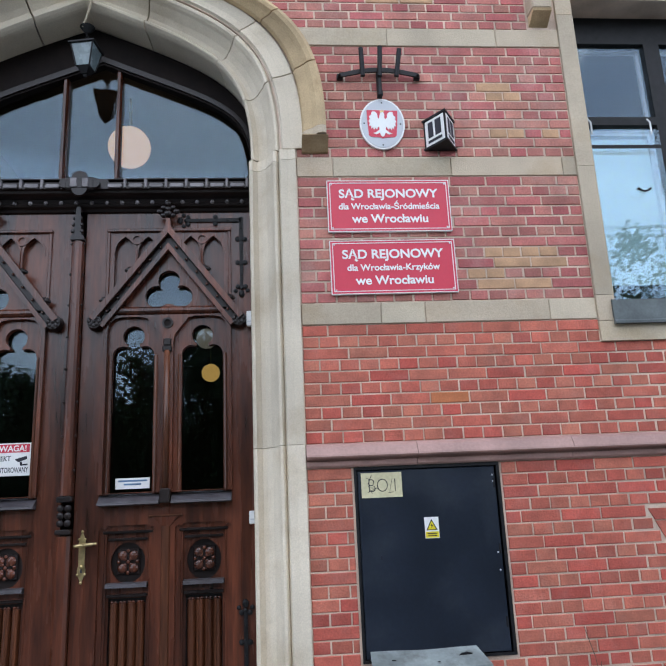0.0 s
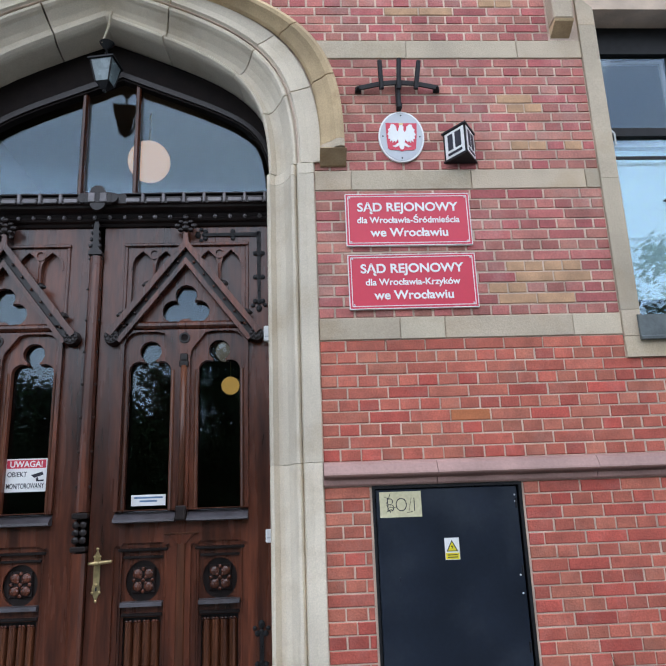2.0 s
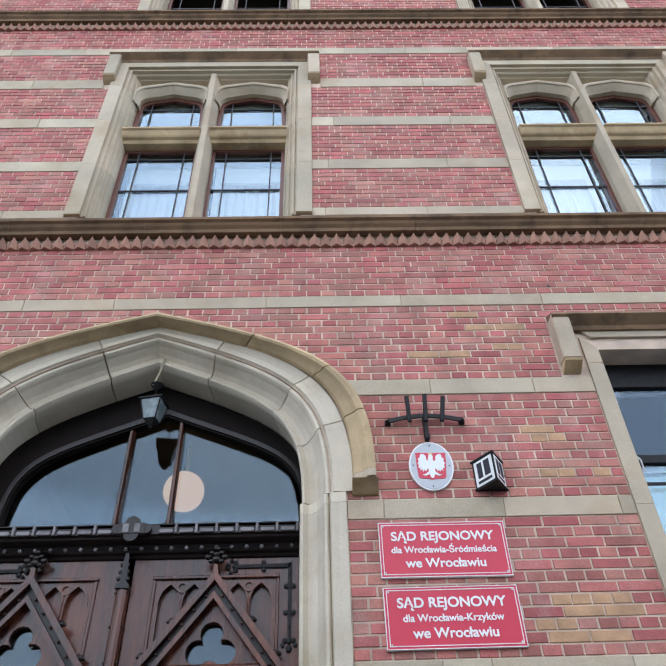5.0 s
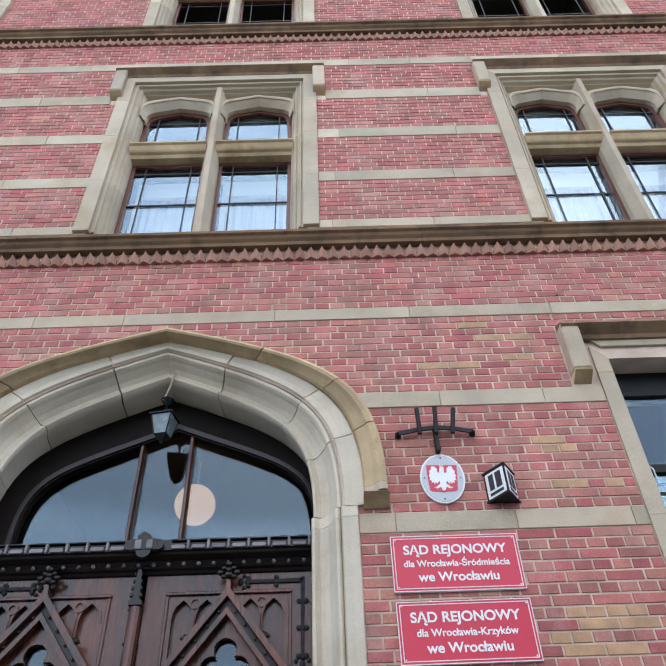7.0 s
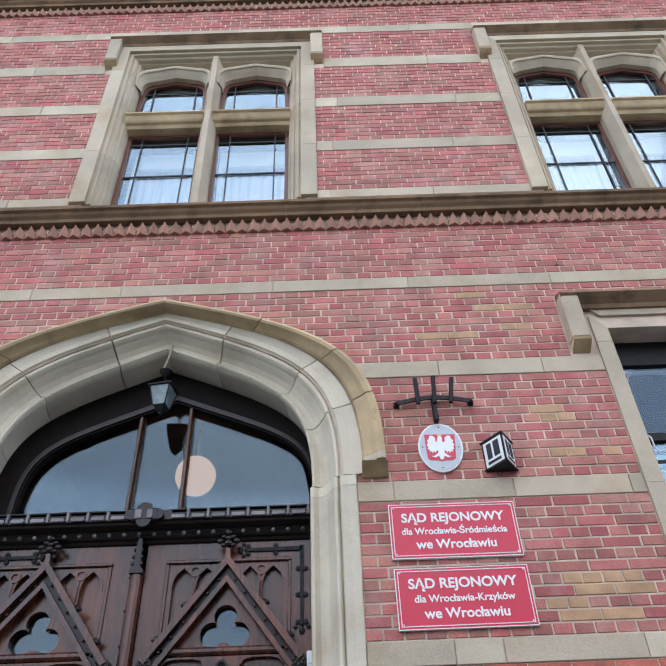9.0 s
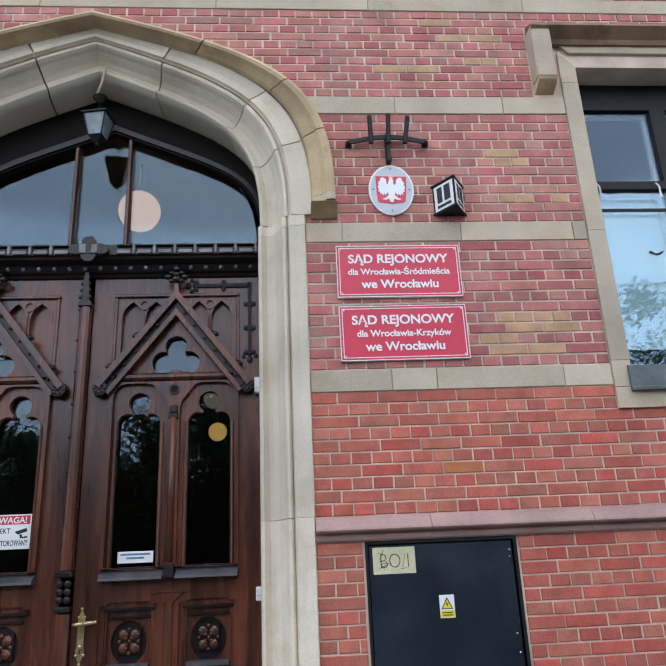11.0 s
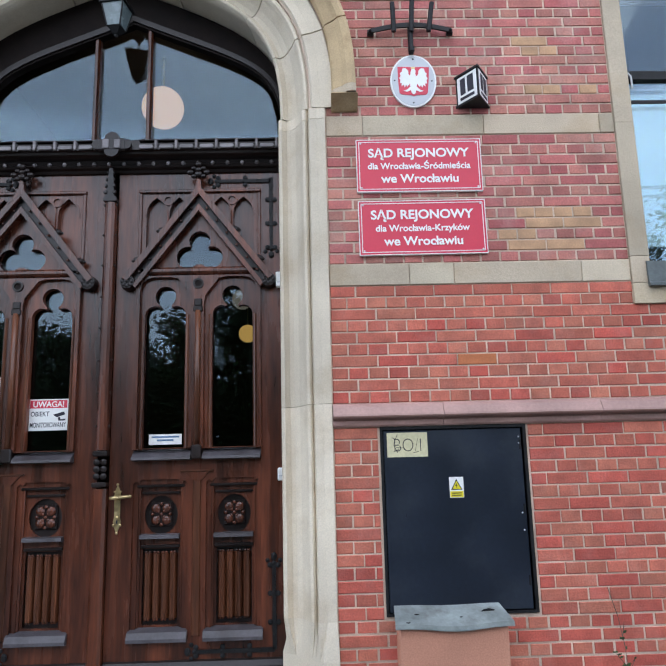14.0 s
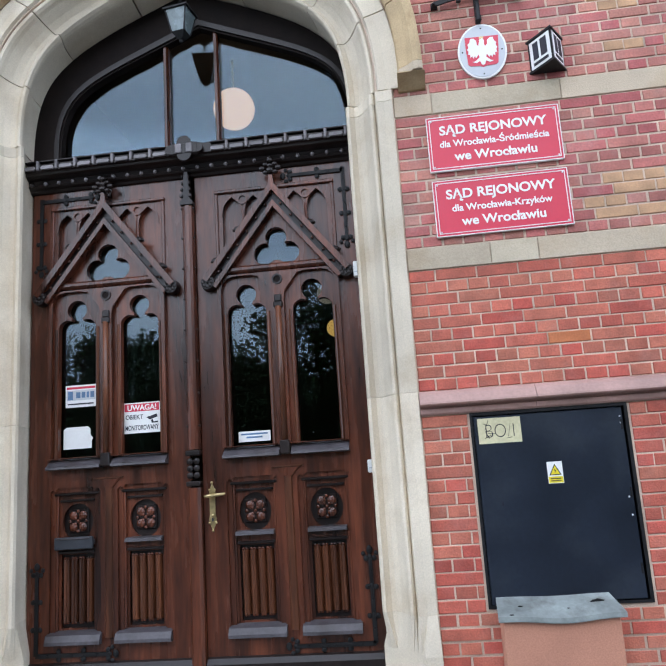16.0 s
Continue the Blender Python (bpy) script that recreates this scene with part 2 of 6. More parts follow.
M_PAPER = material("yellowed_paper", (0.62, 0.57, 0.36), 0.8, noise_scale=6, spread=0.12, bump=0.1)
M_INK = material("ink", (0.02, 0.02, 0.03), 0.6, bump=0.0)
M_SIGNYELLOW = material("warning_yellow", (0.75, 0.62, 0.02), 0.5, bump=0.0, spread=0.05)
M_BLUE = material("printed_blue", (0.10, 0.18, 0.30), 0.5, bump=0.0)
# indoor dimness is put into this dark plaster colour
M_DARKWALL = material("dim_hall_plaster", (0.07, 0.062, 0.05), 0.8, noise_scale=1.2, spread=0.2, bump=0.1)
M_ROOM = material("room_plaster", (0.45, 0.44, 0.42), 0.8, noise_scale=1.2, spread=0.1, bump=0.05)
M_CURTAIN = material("white_curtain", (0.72, 0.74, 0.78), 0.9, noise_scale=5, spread=0.08, bump=0.1)
M_GRANITE = material("granite", (0.33, 0.34, 0.31), 0.75, noise_scale=18, spread=0.3, bump=0.3, fine=140)
M_ASPHALT = material("pavement_stone", (0.11, 0.107, 0.10), 0.85, noise_scale=4, spread=0.25, bump=0.3, fine=120)
M_GRASS = material("lawn", (0.05, 0.09, 0.025), 0.9, noise_scale=6, spread=0.35, bump=0.4)
M_LEAF = material("leaf", (0.045, 0.085, 0.028), 0.6, noise_scale=3, spread=0.4, bump=0.0, per="island", per_spread=0.45)
M_BARK = material("bark", (0.09, 0.07, 0.05), 0.9, noise_scale=10, spread=0.4, bump=0.6, fine=40)
M_GLASS = glass("window_glass", 1.3)
M_GLASS_DOOR = glass("door_glass", 1.3, (0.55, 0.56, 0.55))
M_GLASS_UP = glass("curtained_glass", 2.4)
M_GLASS_GROUND = glass("ground_floor_glass", 1.9)
M_LANTERN = material("frosted_lantern_glass", (0.15, 0.19, 0.20), 0.25, noise_scale=10, spread=0.2, bump=0.05)
M_GLOBE = lamp_glow("opal_globe", (1.0, 0.66, 0.45), 0.55)
M_GLOBE_FAR = lamp_glow("warm_globe", (1.0, 0.62, 0.18), 1.1)


# ---- mesh helpers ----
def link(name, bm, mat, parent=None, label="", smooth=False):
    """One bmesh as one mesh object, under a parent if given."""
    me = bpy.data.meshes.new(name)
    bmesh.ops.recalc_face_normals(bm, faces=bm.faces)
    if smooth:
        for f in bm.faces:
            f.smooth = True
    bm.to_mesh(me)
    bm.free()
    if mat:
        me.materials.append(mat)
    ob = new(name, me)
    if parent:
        ob.parent = parent
    if label:
        ob["label"] = label
    return ob


def part(name, bm, mat, parent, label="", smooth=False):
    return link(name, bm, mat, parent, label, smooth)


def box(bm, x0, x1, y0, y1, z0, z1, bevel=0.0):
    """A box between the given bounds, its edges bevelled."""
    r = bmesh.ops.create_cube(bm, size=1.0, matrix=Matrix.Translation(((x0 + x1) / 2, (y0 + y1) / 2, (z0 + z1) / 2))
                              @ Matrix.Diagonal((abs(x1 - x0), abs(y1 - y0), abs(z1 - z0), 1)))
    if bevel:
        edges = {e for v in r["verts"] for e in v.link_edges}
        bmesh.ops.bevel(bm, geom=list(edges), offset=bevel, segments=1, affect="EDGES")


def prism(bm, pts, y0, y1):
    """A polygon in x and z, drawn out in depth from y0 to y1."""
    a = [bm.verts.new((x, y0, z)) for x, z in pts]
    b = [bm.verts.new((x, y1, z)) for x, z in pts]
    bm.faces.new(a)
    bm.faces.new(b[::-1])
    for i in range(len(a)):
        j = (i + 1) % len(a)
        bm.faces.new((a[i], b[i], b[j], a[j]))


def section_x(bm, pts, x0, x1):
    """A profile in y and z, drawn out along x."""
    a = [bm.verts.new((x0, y, z)) for y, z in pts]
    b = [bm.verts.new((x1, y, z)) for y, z in pts]
    bm.faces.new(a)
    bm.faces.new(b[::-1])
    for i in range(len(a)):
        j = (i + 1) % len(a)
        bm.faces.new((a[i], b[i], b[j], a[j]))


def section_z(bm, pts, z0, z1):
    """A profile in x and y, drawn out upwards."""
    a = [bm.verts.new((x, y, z0)) for x, y in pts]
    b = [bm.verts.new((x, y, z1)) for x, y in pts]
    bm.faces.new(a)
    bm.faces.new(b[::-1])
    for i in range(len(a)):
        j = (i + 1) % len(a)
        bm.faces.new((a[i], b[i], b[j], a[j]))


def plate(bm, outer, holes, y0, y1):
    """A plate in x and z with holes through it, from y0 to y1."""
    loops = []
    for ring in (outer, *holes):
        vs = [bm.verts.new((x, y0, z)) for x, z in ring]
        loops.append([bm.edges.new((vs[i], vs[(i + 1) % len(vs)])) for i in range(len(vs))])
    r = bmesh.ops.triangle_fill(bm, use_beauty=True, use_dissolve=False, edges=[e for lp in loops for e in lp])
    faces = [f for f in r["geom"] if isinstance(f, bmesh.types.BMFace)]
    ex = bmesh.ops.extrude_face_region(bm, geom=faces)
    bmesh.ops.translate(bm, vec=(0, y1 - y0, 0), verts=[v for v in ex["geom"] if isinstance(v, bmesh.types.BMVert)])


def ball(bm, x, y, z, r, sx=1.0, sy=1.0, sz=1.0, seg=10, turn=0.0):
    bmesh.ops.create_uvsphere(bm, u_segments=seg, v_segments=max(5, seg // 2 + 1), radius=r,
                              matrix=Matrix.Translation((x, y, z)) @ Matrix.Rotation(turn, 4, "Y") @ Matrix.Diagonal((sx, sy, sz, 1)))


def rod(bm, a, b, r, seg=8, r2=None):
    """A round bar from a to b."""
    a, b = Vector(a), Vector(b)
    m = Matrix.Translation((a + b) / 2) @ (b - a).to_track_quat("Z", "Y").to_matrix().to_4x4()
    bmesh.ops.create_cone(bm, cap_ends=True, segments=seg, radius1=r, radius2=r if r2 is None else r2, depth=(b - a).length, matrix=m)


def disc(bm, x, z, r, y0, y1, seg=24, rz=None):
    prism(bm, [(x + r * math.cos(i * math.tau / seg), z + (rz or r) * math.sin(i * math.tau / seg)) for i in range(seg)], y0, y1)


def arc(cx, cz, r, a0, a1, n=8, rz=None):
    """Points on an arc, from and to the given degrees."""
    return [(cx + r * math.cos(radians(a0 + (a1 - a0) * i / n)), cz + (rz or r) * math.sin(radians(a0 + (a1 - a0) * i / n))) for i in range(n + 1)]


def words(name, text, x, z, width, height, y, mat, parent, weight=0.0, depth=0.003):
    """Raised lettering on a plane facing the street, centred at x with its foot at z."""
    cu = bpy.data.curves.new(name, "FONT")
    cu.body, cu.align_x, cu.extrude, cu.offset = text, "CENTER", 0.02, weight
    tmp = bpy.data.objects.new(name, cu)
    scene.collection.objects.link(tmp)
    me = bpy.data.meshes.new_from_object(tmp.evaluated_get(bpy.context.evaluated_depsgraph_get()))
    bpy.data.objects.remove(tmp)
    co = np.array([v.co[:] for v in me.vertices])
    lo, hi = co.min(0), co.max(0)
    sx = width / (hi[0] - lo[0])
    sz = height / 0.70
    for v in me.vertices:
        v.co = (x + (v.co.x - (lo[0] + hi[0]) / 2) * sx, y - (depth if v.co.z > 0 else 0), z + v.co.y * sz)
    me.materials.clear()
    me.materials.append(mat)
    ob = new(name, me)
    ob.parent = parent
    return ob


def thing(name, label, category, kind="", group=""):
    e = new(name)
    e.empty_display_size = 0.1
    return tagged(e, label, category, group, kind)


# ---- the facade: plan ----
C = -0.16            # centre line of the portal
J = -0.215           # centre line of the joinery as set out
SPRING = 3.74
ARCH = (0.61, 0.80)     # fullness of the haunch, reach of the flanks
GROUND = -0.42
X0, X1, ZTOP = -7.0, 8.5, 14.2
UP_WINDOWS = (-0.08, 4.57, -4.73)     # centre lines of the upper windows
WIN_HALF = 1.245
GW = (3.43, 5.97, 2.29, 5.16)         # surround of the ground floor window
CELLAR = (3.71, 4.66, 0.95)
BOX = (1.70, 2.62, 0.37, 1.50)
FLOORS = ((6.88, 10.0), (11.42, 14.2))


def arch_point(w, za, t, zs=SPRING):
    """A point of the four-centred arch of half-width w and apex za; t from the springing (0) to the apex (1)."""
    slope = min(0.43, max(0.27, 0.27 + (1.64 - w) * 0.46))      # the inner lines rise more steeply
    p = ((w, zs), (w, zs + (za - zs) * ARCH[0]), (ARCH[1] * w, za - slope * ARCH[1] * w), (0.0, za))
    k = ((1 - t) ** 3, 3 * t * (1 - t) ** 2, 3 * t * t * (1 - t), t ** 3)
    return sum(a * q[0] for a, q in zip(k, p)), sum(a * q[1] for a, q in zip(k, p))


def arch_ring(w, za, z0, n=14, zs=SPRING, mid=C):
    """The closed outline of an arched opening, from its foot z0."""
    right = [arch_point(w, za, i / n, zs) for i in range(n + 1)]
    left = [(-x, z) for x, z in right[-2::-1]]
    return [(mid + w, z0)] + [(mid + x, z) for x, z in right + left] + [(mid - w, z0)]


def rect(x0, x1, z0, z1):
    return [(x0, z0), (x1, z0), (x1, z1), (x0, z1)]


# the wall's core, whose face is the mortar between the bricks
bm = bmesh.new()
holes = [arch_ring(1.44, 5.27, GROUND - 0.05), rect(GW[0] + 0.1, GW[1] - 0.1, GW[2] + 0.1, GW[3] - 0.12),
         rect(CELLAR[0], CELLAR[1], GROUND + 0.3, CELLAR[2]), rect(BOX[0], BOX[1], BOX[2], BOX[3])]
for cx in UP_WINDOWS:
    for z0, z1 in FLOORS:
        if z1 < ZTOP:
            holes.append(rect(cx - WIN_HALF + 0.12, cx + WIN_HALF - 0.12, z0 - 0.05, z1 - 0.08))
        else:
            holes.append(rect(cx - WIN_HALF + 0.12, cx + WIN_HALF - 0.12, z0 - 0.05, ZTOP - 0.2))
plate(bm, rect(X0, X1, GROUND - 0.3, ZTOP), holes, 0.006, 0.40)
wall = tagged(link("wall_south", bm, M_MORTAR), "red brick facade in English bond with pale mortar", "wall", kind="structure")

# stone string courses, as z from and to
BANDS = ((2.45, 2.60), (3.53, 3.68), (4.595, 4.75), (5.57, 5.71), (6.85, 6.98), (7.64, 7.82), (8.49, 8.68), (9.36, 9.57), (10.21, 10.38), (10.97, 11.18))


def blocked(z0, z1):
    """The stretches of x that stone or openings take from a row of masonry between two heights."""
    out, z = [], (z0 + z1) / 2
    if z1 < SPRING + 0.06:
        out.append((C - 1.552, C + 1.552))
    elif z < 5.39:
        ts = [arch_point(1.755, 5.39, i / 60) for i in range(61)]
        xs = [x for x, zz in ts if zz >= z0]
        if z0 < 3.9:
            xs = [1.755]
        if xs:
            out.append((C - max(xs), C + max(xs)))
    if GW[2] - 0.01 < z < GW[3]:
        out.append((GW[0], GW[1]))
    if 4.70 < z < 5.40:
        out.append((3.20, 6.20))
    if BOX[2] < z < BOX[3]:
        out.append((BOX[0] - 0.020, BOX[1] + 0.022))
    if z < CELLAR[2]:
        out.append((CELLAR[0], CELLAR[1]))
    if CELLAR[2] <= z < 1.18:
        out.append((CELLAR[0] - 0.03 - 0.12 * (z - 0.95) / 0.23, CELLAR[1] + 0.15))
    for cx in UP_WINDOWS:
        for k, (f0, f1) in enumerate(FLOORS):
            if f0 - 0.1 < z < f1 + 0.02:
                out.append((cx - WIN_HALF, cx + WIN_HALF))
            if k == 0 and 9.42 < z < 10.12:
                out.append((cx - WIN_HALF - 0.09, cx + WIN_HALF + 0.10))
    return out


def cut(a, b, taken):
    """What is left of the stretch a to b."""
    left = [(a, b)]
    for s, e in taken:
        nxt = []
        for p, q in left:
            if e <= p or s >= q:
                nxt.append((p, q))
            else:
                if s > p:
                    nxt.append((p, s))
                if e < q:
                    nxt.append((e, q))
        left = nxt
    return left


# ---- stone string courses ----
rng = random.Random(4)
stone_joints = {0: (1.76 + 0.17, 2.23), 1: (2.50,), 2: (2.10,), 3: (-1.75 + 0.35, -0.6, 0.75, 1.95, 3.22, 4.5)}
for k, (z0, z1) in enumerate(BANDS):
    band = thing("stone_band", "pale sandstone string course set flush in the brickwork", "string course", "structure", "stone string courses")
    lo, hi = (-7.0, 8.5)
    joints = [lo]
    if k in stone_joints:
        joints += [j for j in stone_joints[k]]
    x = (max(stone_joints[k]) if k in stone_joints else lo) + rng.uniform(0.7, 1.4)
    while x < hi - 0.3:
        joints.append(x)
        x += rng.uniform(0.75, 1.45)
    if k in stone_joints:
        x = min(stone_joints[k]) - rng.uniform(0.7, 1.2)
        while x > lo + 0.3:
            joints.append(x)
            x -= rng.uniform(0.75, 1.45)
    joints = sorted(joints) + [hi]
    for a, b in zip(joints, joints[1:]):
        for p, q in cut(a, b, blocked(z0, z1)):
            if q - p > 0.04:
                bm = bmesh.new()
                box(bm, p + 0.002, q - 0.002, -0.004 - rng.uniform(0, 0.003), 0.05, z0 + 0.002, z1 - 0.002, 0.004)
                part("stone", bm, M_STONE, band)

# ---- terracotta ledge above the base ----
ledge = thing("terracotta_ledge", "glazed brown terracotta ledge moulding along the base of the wall", "moulding", "structure")
LEDGE_PROFILE = [(0.03, 1.666), (-0.012, 1.664), (-0.030, 1.655), (-0.046, 1.638), (-0.060, 1.612), (-0.072, 1.592), (-0.076, 1.580), (-0.070, 1.571), (-0.030, 1.568),
                 (-0.016, 1.560), (-0.022, 1.552), (-0.022, 1.526), (-0.012, 1.514), (0.03, 1.513)]
x = C + 1.552
cuts = [x, 2.10, 3.12, 4.15, 5.2, 6.3, 7.4, 8.5]
for a, b in zip(cuts, cuts[1:]):
    bm = bmesh.new()
    section_x(bm, LEDGE_PROFILE, a + 0.0015, b - 0.0015)
    part("moulding_piece", bm, M_TERRA, ledge)
for a, b in ((-7.0, -4.4), (-4.4, C - 1.552)):
    bm = bmesh.new()
    section_x(bm, LEDGE_PROFILE, a + 0.0015, b - 0.0015)
    part("moulding_piece", bm, M_TERRA, ledge)

# ---- the portal's stone ----
# lines of the profile: half-width on the jamb, half-width in the arch, apex height, depth
PROFILE = [(1.300, 1.290, 5.075, 0.64), (1.300, 1.290, 5.075, 0.46), (1.286, 1.280, 5.070, 0.36), (1.264, 1.262, 5.068, 0.27),
           (1.240, 1.247, 5.066, 0.225), (1.222, 1.236, 5.070, 0.200), (1.214, 1.230, 5.080, 0.175), (1.222, 1.236, 5.094, 0.152), (1.240, 1.250, 5.108, 0.145), (1.254, 1.264, 5.116, 0.158),
           (1.275, 1.287, 5.130, 0.172), (1.305, 1.318, 5.150, 0.160), (1.340, 1.352, 5.178, 0.125), (1.364, 1.377, 5.203, 0.080), (1.374, 1.388, 5.215, 0.062),
           (1.380, 1.396, 5.224, 0.034), (1.392, 1.408, 5.236, 0.014), (1.408, 1.424, 5.250, 0.008), (1.421, 1.437, 5.260, 0.018), (1.428, 1.445, 5.266, 0.034),
           (1.434, 1.452, 5.272, 0.004), (1.440, 1.462, 5.280, -0.016), (1.49, 1.52, 5.315, -0.010), (1.548, 1.610, 5.360, -0.020), (1.548, 1.610, 5.360, 0.04)]
portal = thing("portal_surround", "moulded pale sandstone portal with a depressed pointed arch", "portal", "structure")


def skin(bm, rows, close=True):
    """Faces between rows of points, each row one line along the moulding."""
    vs = [[bm.verts.new(p) for p in row] for row in rows]
    for a, b in zip(vs, vs[1:]):
        for i in range(len(a) - 1):
            bm.faces.new((a[i], a[i + 1], b[i + 1], b[i]))
    if close:
        for end in (0, -1):
            bm.faces.new([row[end] for row in vs])


def voussoir(side, t0, t1, profile, name, mat, parent, zs=SPRING, n=7):
    bm = bmesh.new()
    rows = []
    for _, w, za, y in profile:
        row = []
        for i in range(n + 1):
            x, z = arch_point(w, za, t0 + (t1 - t0) * i / n, zs)
            row.append((C + side * x, y, z))
        rows.append(row)
    skin(bm, rows)
    return part(name, bm, mat, parent)


g = 0.0022
for side, joints in ((1, (0.0, 0.245, 0.50, 0.83)), (-1, (0.0, 0.24, 0.55, 0.86))):
    for a, b in zip(joints, joints[1:]):
        voussoir(side, a + g, b - g, PROFILE, "voussoir", M_STONE_PALE, portal)
# the keystone, across the apex
bm = bmesh.new()
rows = []
for _, w, za, y in PROFILE:
    row = [(C + x, y, z) for x, z in [arch_point(w, za, 0.83 + g + (1 - 0.83 - g) * i / 5) for i in range(6)]]
    row += [(C - x, y, z) for x, z in [arch_point(w, za, 1 - (1 - 0.86 - g) * i / 5) for i in range(1, 6)]]
    rows.append(row)
skin(bm, rows)
part("keystone", bm, M_STONE_PALE, portal)
# jamb stones
for side in (1, -1):
    for z0, z1 in ((0.34, 1.665), (1.668, 3.66), (3.663, SPRING)):
        bm = bmesh.new()
        skin(bm, [[(C + side * w, y, z0), (C + side * w, y, z1)] for w, _, _, y in PROFILE])
        part("jamb_stone", bm, M_STONE_PALE, portal)
    # the base, where the moulding dies into a splayed block
    bm = bmesh.new()
    top = [(w, y) for w, _, _, y in PROFILE]
    base = [(1.285, 0.64), (1.240, 0.30)] + [(1.202 + 0.42 / (len(top) - 5) * i * 0.6, 0.27 - 0.30 / (len(top) - 5) * i) for i in range(len(top) - 5)]
    base += [(1.46, -0.055), (1.558, -0.055), (1.558, 0.04)]
    rows = []
    for (w, y), (bw, by) in zip(top, base):
        rows.append([(C + side * bw, by, -0.05), (C + side * bw, by, 0.12), (C + side * w, y, 0.339)])
    skin(bm, rows)
    part("jamb_base", bm, M_STONE_PALE, portal)
    bm = bmesh.new()
    a, b = sorted((C + side * 1.18, C + side * 1.585))
    box(bm, a, b, -0.08, 0.64, GROUND - 0.1, -0.053, 0.008)
    part("base_block", bm, M_STONE, portal)

# the hood mould over the arch, in pieces, with its dropped ends
HOOD = [(1.600, 1.600, 5.350, -0.015), (1.612, 1.612, 5.352, -0.055), (1.640, 1.640, 5.354, -0.075), (1.675, 1.675, 5.362, -0.10), (1.705, 1.705, 5.372, -0.135),
        (1.740, 1.740, 5.388, -0.145), (1.765, 1.765, 5.412, -0.135), (1.775, 1.775, 5.425, -0.03), (1.775, 1.775, 5.425, 0.012)]
hood = thing("hood_mould", "projecting sandstone hood mould over the portal arch, brown underneath", "hood mould", "structure")
for side, joints in ((1, (0.0, 0.215, 0.47, 0.76, 1.0)), (-1, (0.0, 0.24, 0.55, 1.0))):
    for a, b in zip(joints, joints[1:]):
        voussoir(side, a + (g if a else 0), b - (g if b < 1 else 0), HOOD, "hood_stone", M_STONE_BROWN, hood, 3.86)
    bm = bmesh.new()
    skin(bm, [[(C + side * w, y, 3.80), (C + side * w, y, 3.858)] for w, _, _, y in HOOD])
    a, b = sorted((C + side * 1.595, C + side * 1.779))
    part("hood_end", bm, M_STONE, hood)
    bm = bmesh.new()
    section_x(bm, [(0.0, 3.798), (-0.12, 3.798), (-0.125, 3.79), (-0.07, 3.755), (-0.02, 3.715), (0.0, 3.71)], a, b)
    part("label_stop", bm, M_STONE_BROWN, hood)

# ---- cornices with saw-tooth brick courses ----
for ztop, x_from in ((6.85, -7.0), (11.40, -7.0)):
    cornice = thing("cornice", "weathered sandstone cornice over a saw-tooth course of bricks", "cornice", "structure", "cornices")
    x = x_from
    while x < 8.5:
        nx = min(8.5, x + 1.31)
        bm = bmesh.new()
        section_x(bm, [(0.03, ztop), (0.0, ztop - 0.01), (-0.15, ztop - 0.185), (-0.16, ztop - 0.20), (-0.155, ztop - 0.225), (-0.125, ztop - 0.24), (-0.11, ztop - 0.265),
                       (-0.08, ztop - 0.29), (-0.072, ztop - 0.325), (0.03, ztop - 0.325)], x + 0.0015, nx - 0.0015)
        part("cornice_stone", bm, M_STONE_DARK, cornice)
        x = nx
    x = x_from
    near = ztop < 8
    rest = bmesh.new()
    while x < 8.4:
        d = 0.078
        bm = bmesh.new() if near else rest
        zb = ztop - 0.482
        m = x + 0.0535
        a = [bm.verts.new(p) for p in ((x + 0.004, -0.012, zb), (m, -0.05, zb), (x + 0.103, -0.012, zb))]
        b = [bm.verts.new(p) for p in ((x + 0.004, -0.012, zb + 0.072), (m, -0.05, zb + 0.148), (x + 0.103, -0.012, zb + 0.072))]
        c = [bm.verts.new(p) for p in ((x + 0.004, 0.02, zb), (x + 0.103, 0.02, zb), (x + 0.103, 0.02, zb + 0.072), (m, 0.02, zb + 0.156), (x + 0.004, 0.02, zb + 0.072))]
        for face in ((a[0], a[1], b[1], b[0]), (a[1], a[2], b[2], b[1]), (a[0], b[0], c[4], c[0]), (a[2], c[1], c[2], b[2]), (b[0], b[1], c[3], c[4]), (b[1], b[2], c[2], c[3]),
                     (a[0], c[0], c[1], a[2], a[1])):
            bm.faces.new(face)
        if near:
            part("tooth_brick", bm, M_TOOTH, cornice)
        x += 0.107
    if not near:
        tagged(part("tooth_bricks", rest, M_TOOTH, cornice), kind="stuff")
    else:
        rest.free()


# ---- the entrance doors ----
DY = 0.62            # face of the door leaves, as set out
JOINERY = []


def slant(pts, y0, y1, name, mat, parent, label=""):
    bm = bmesh.new()
    prism(bm, pts, y0, y1)
    return part(name, bm, mat, parent, label)


def light_outline(cx):
    """A tall light with rounded shoulders and a round eye on top."""
    right = [(0.150, 1.42), (0.150, 2.41)] + arc(0.080, 2.418, 0.070, 4, 118, 7)
    eye = arc(0.0, 2.562, 0.078, -58, 238, 14)
    left = [(-x, z) for x, z in right[::-1]]
    return [(cx + x, z) for x, z in right + eye + left]


def trefoil(cx, z, s=1.0):
    pts = arc(0, 0.085, 0.072, -38, 218, 10) + arc(-0.078, -0.025, 0.076, 82, 318, 10) + arc(0.078, -0.025, 0.076, 222, 458, 10)
    return [(cx + x * s, z + zz * s) for x, zz in pts]


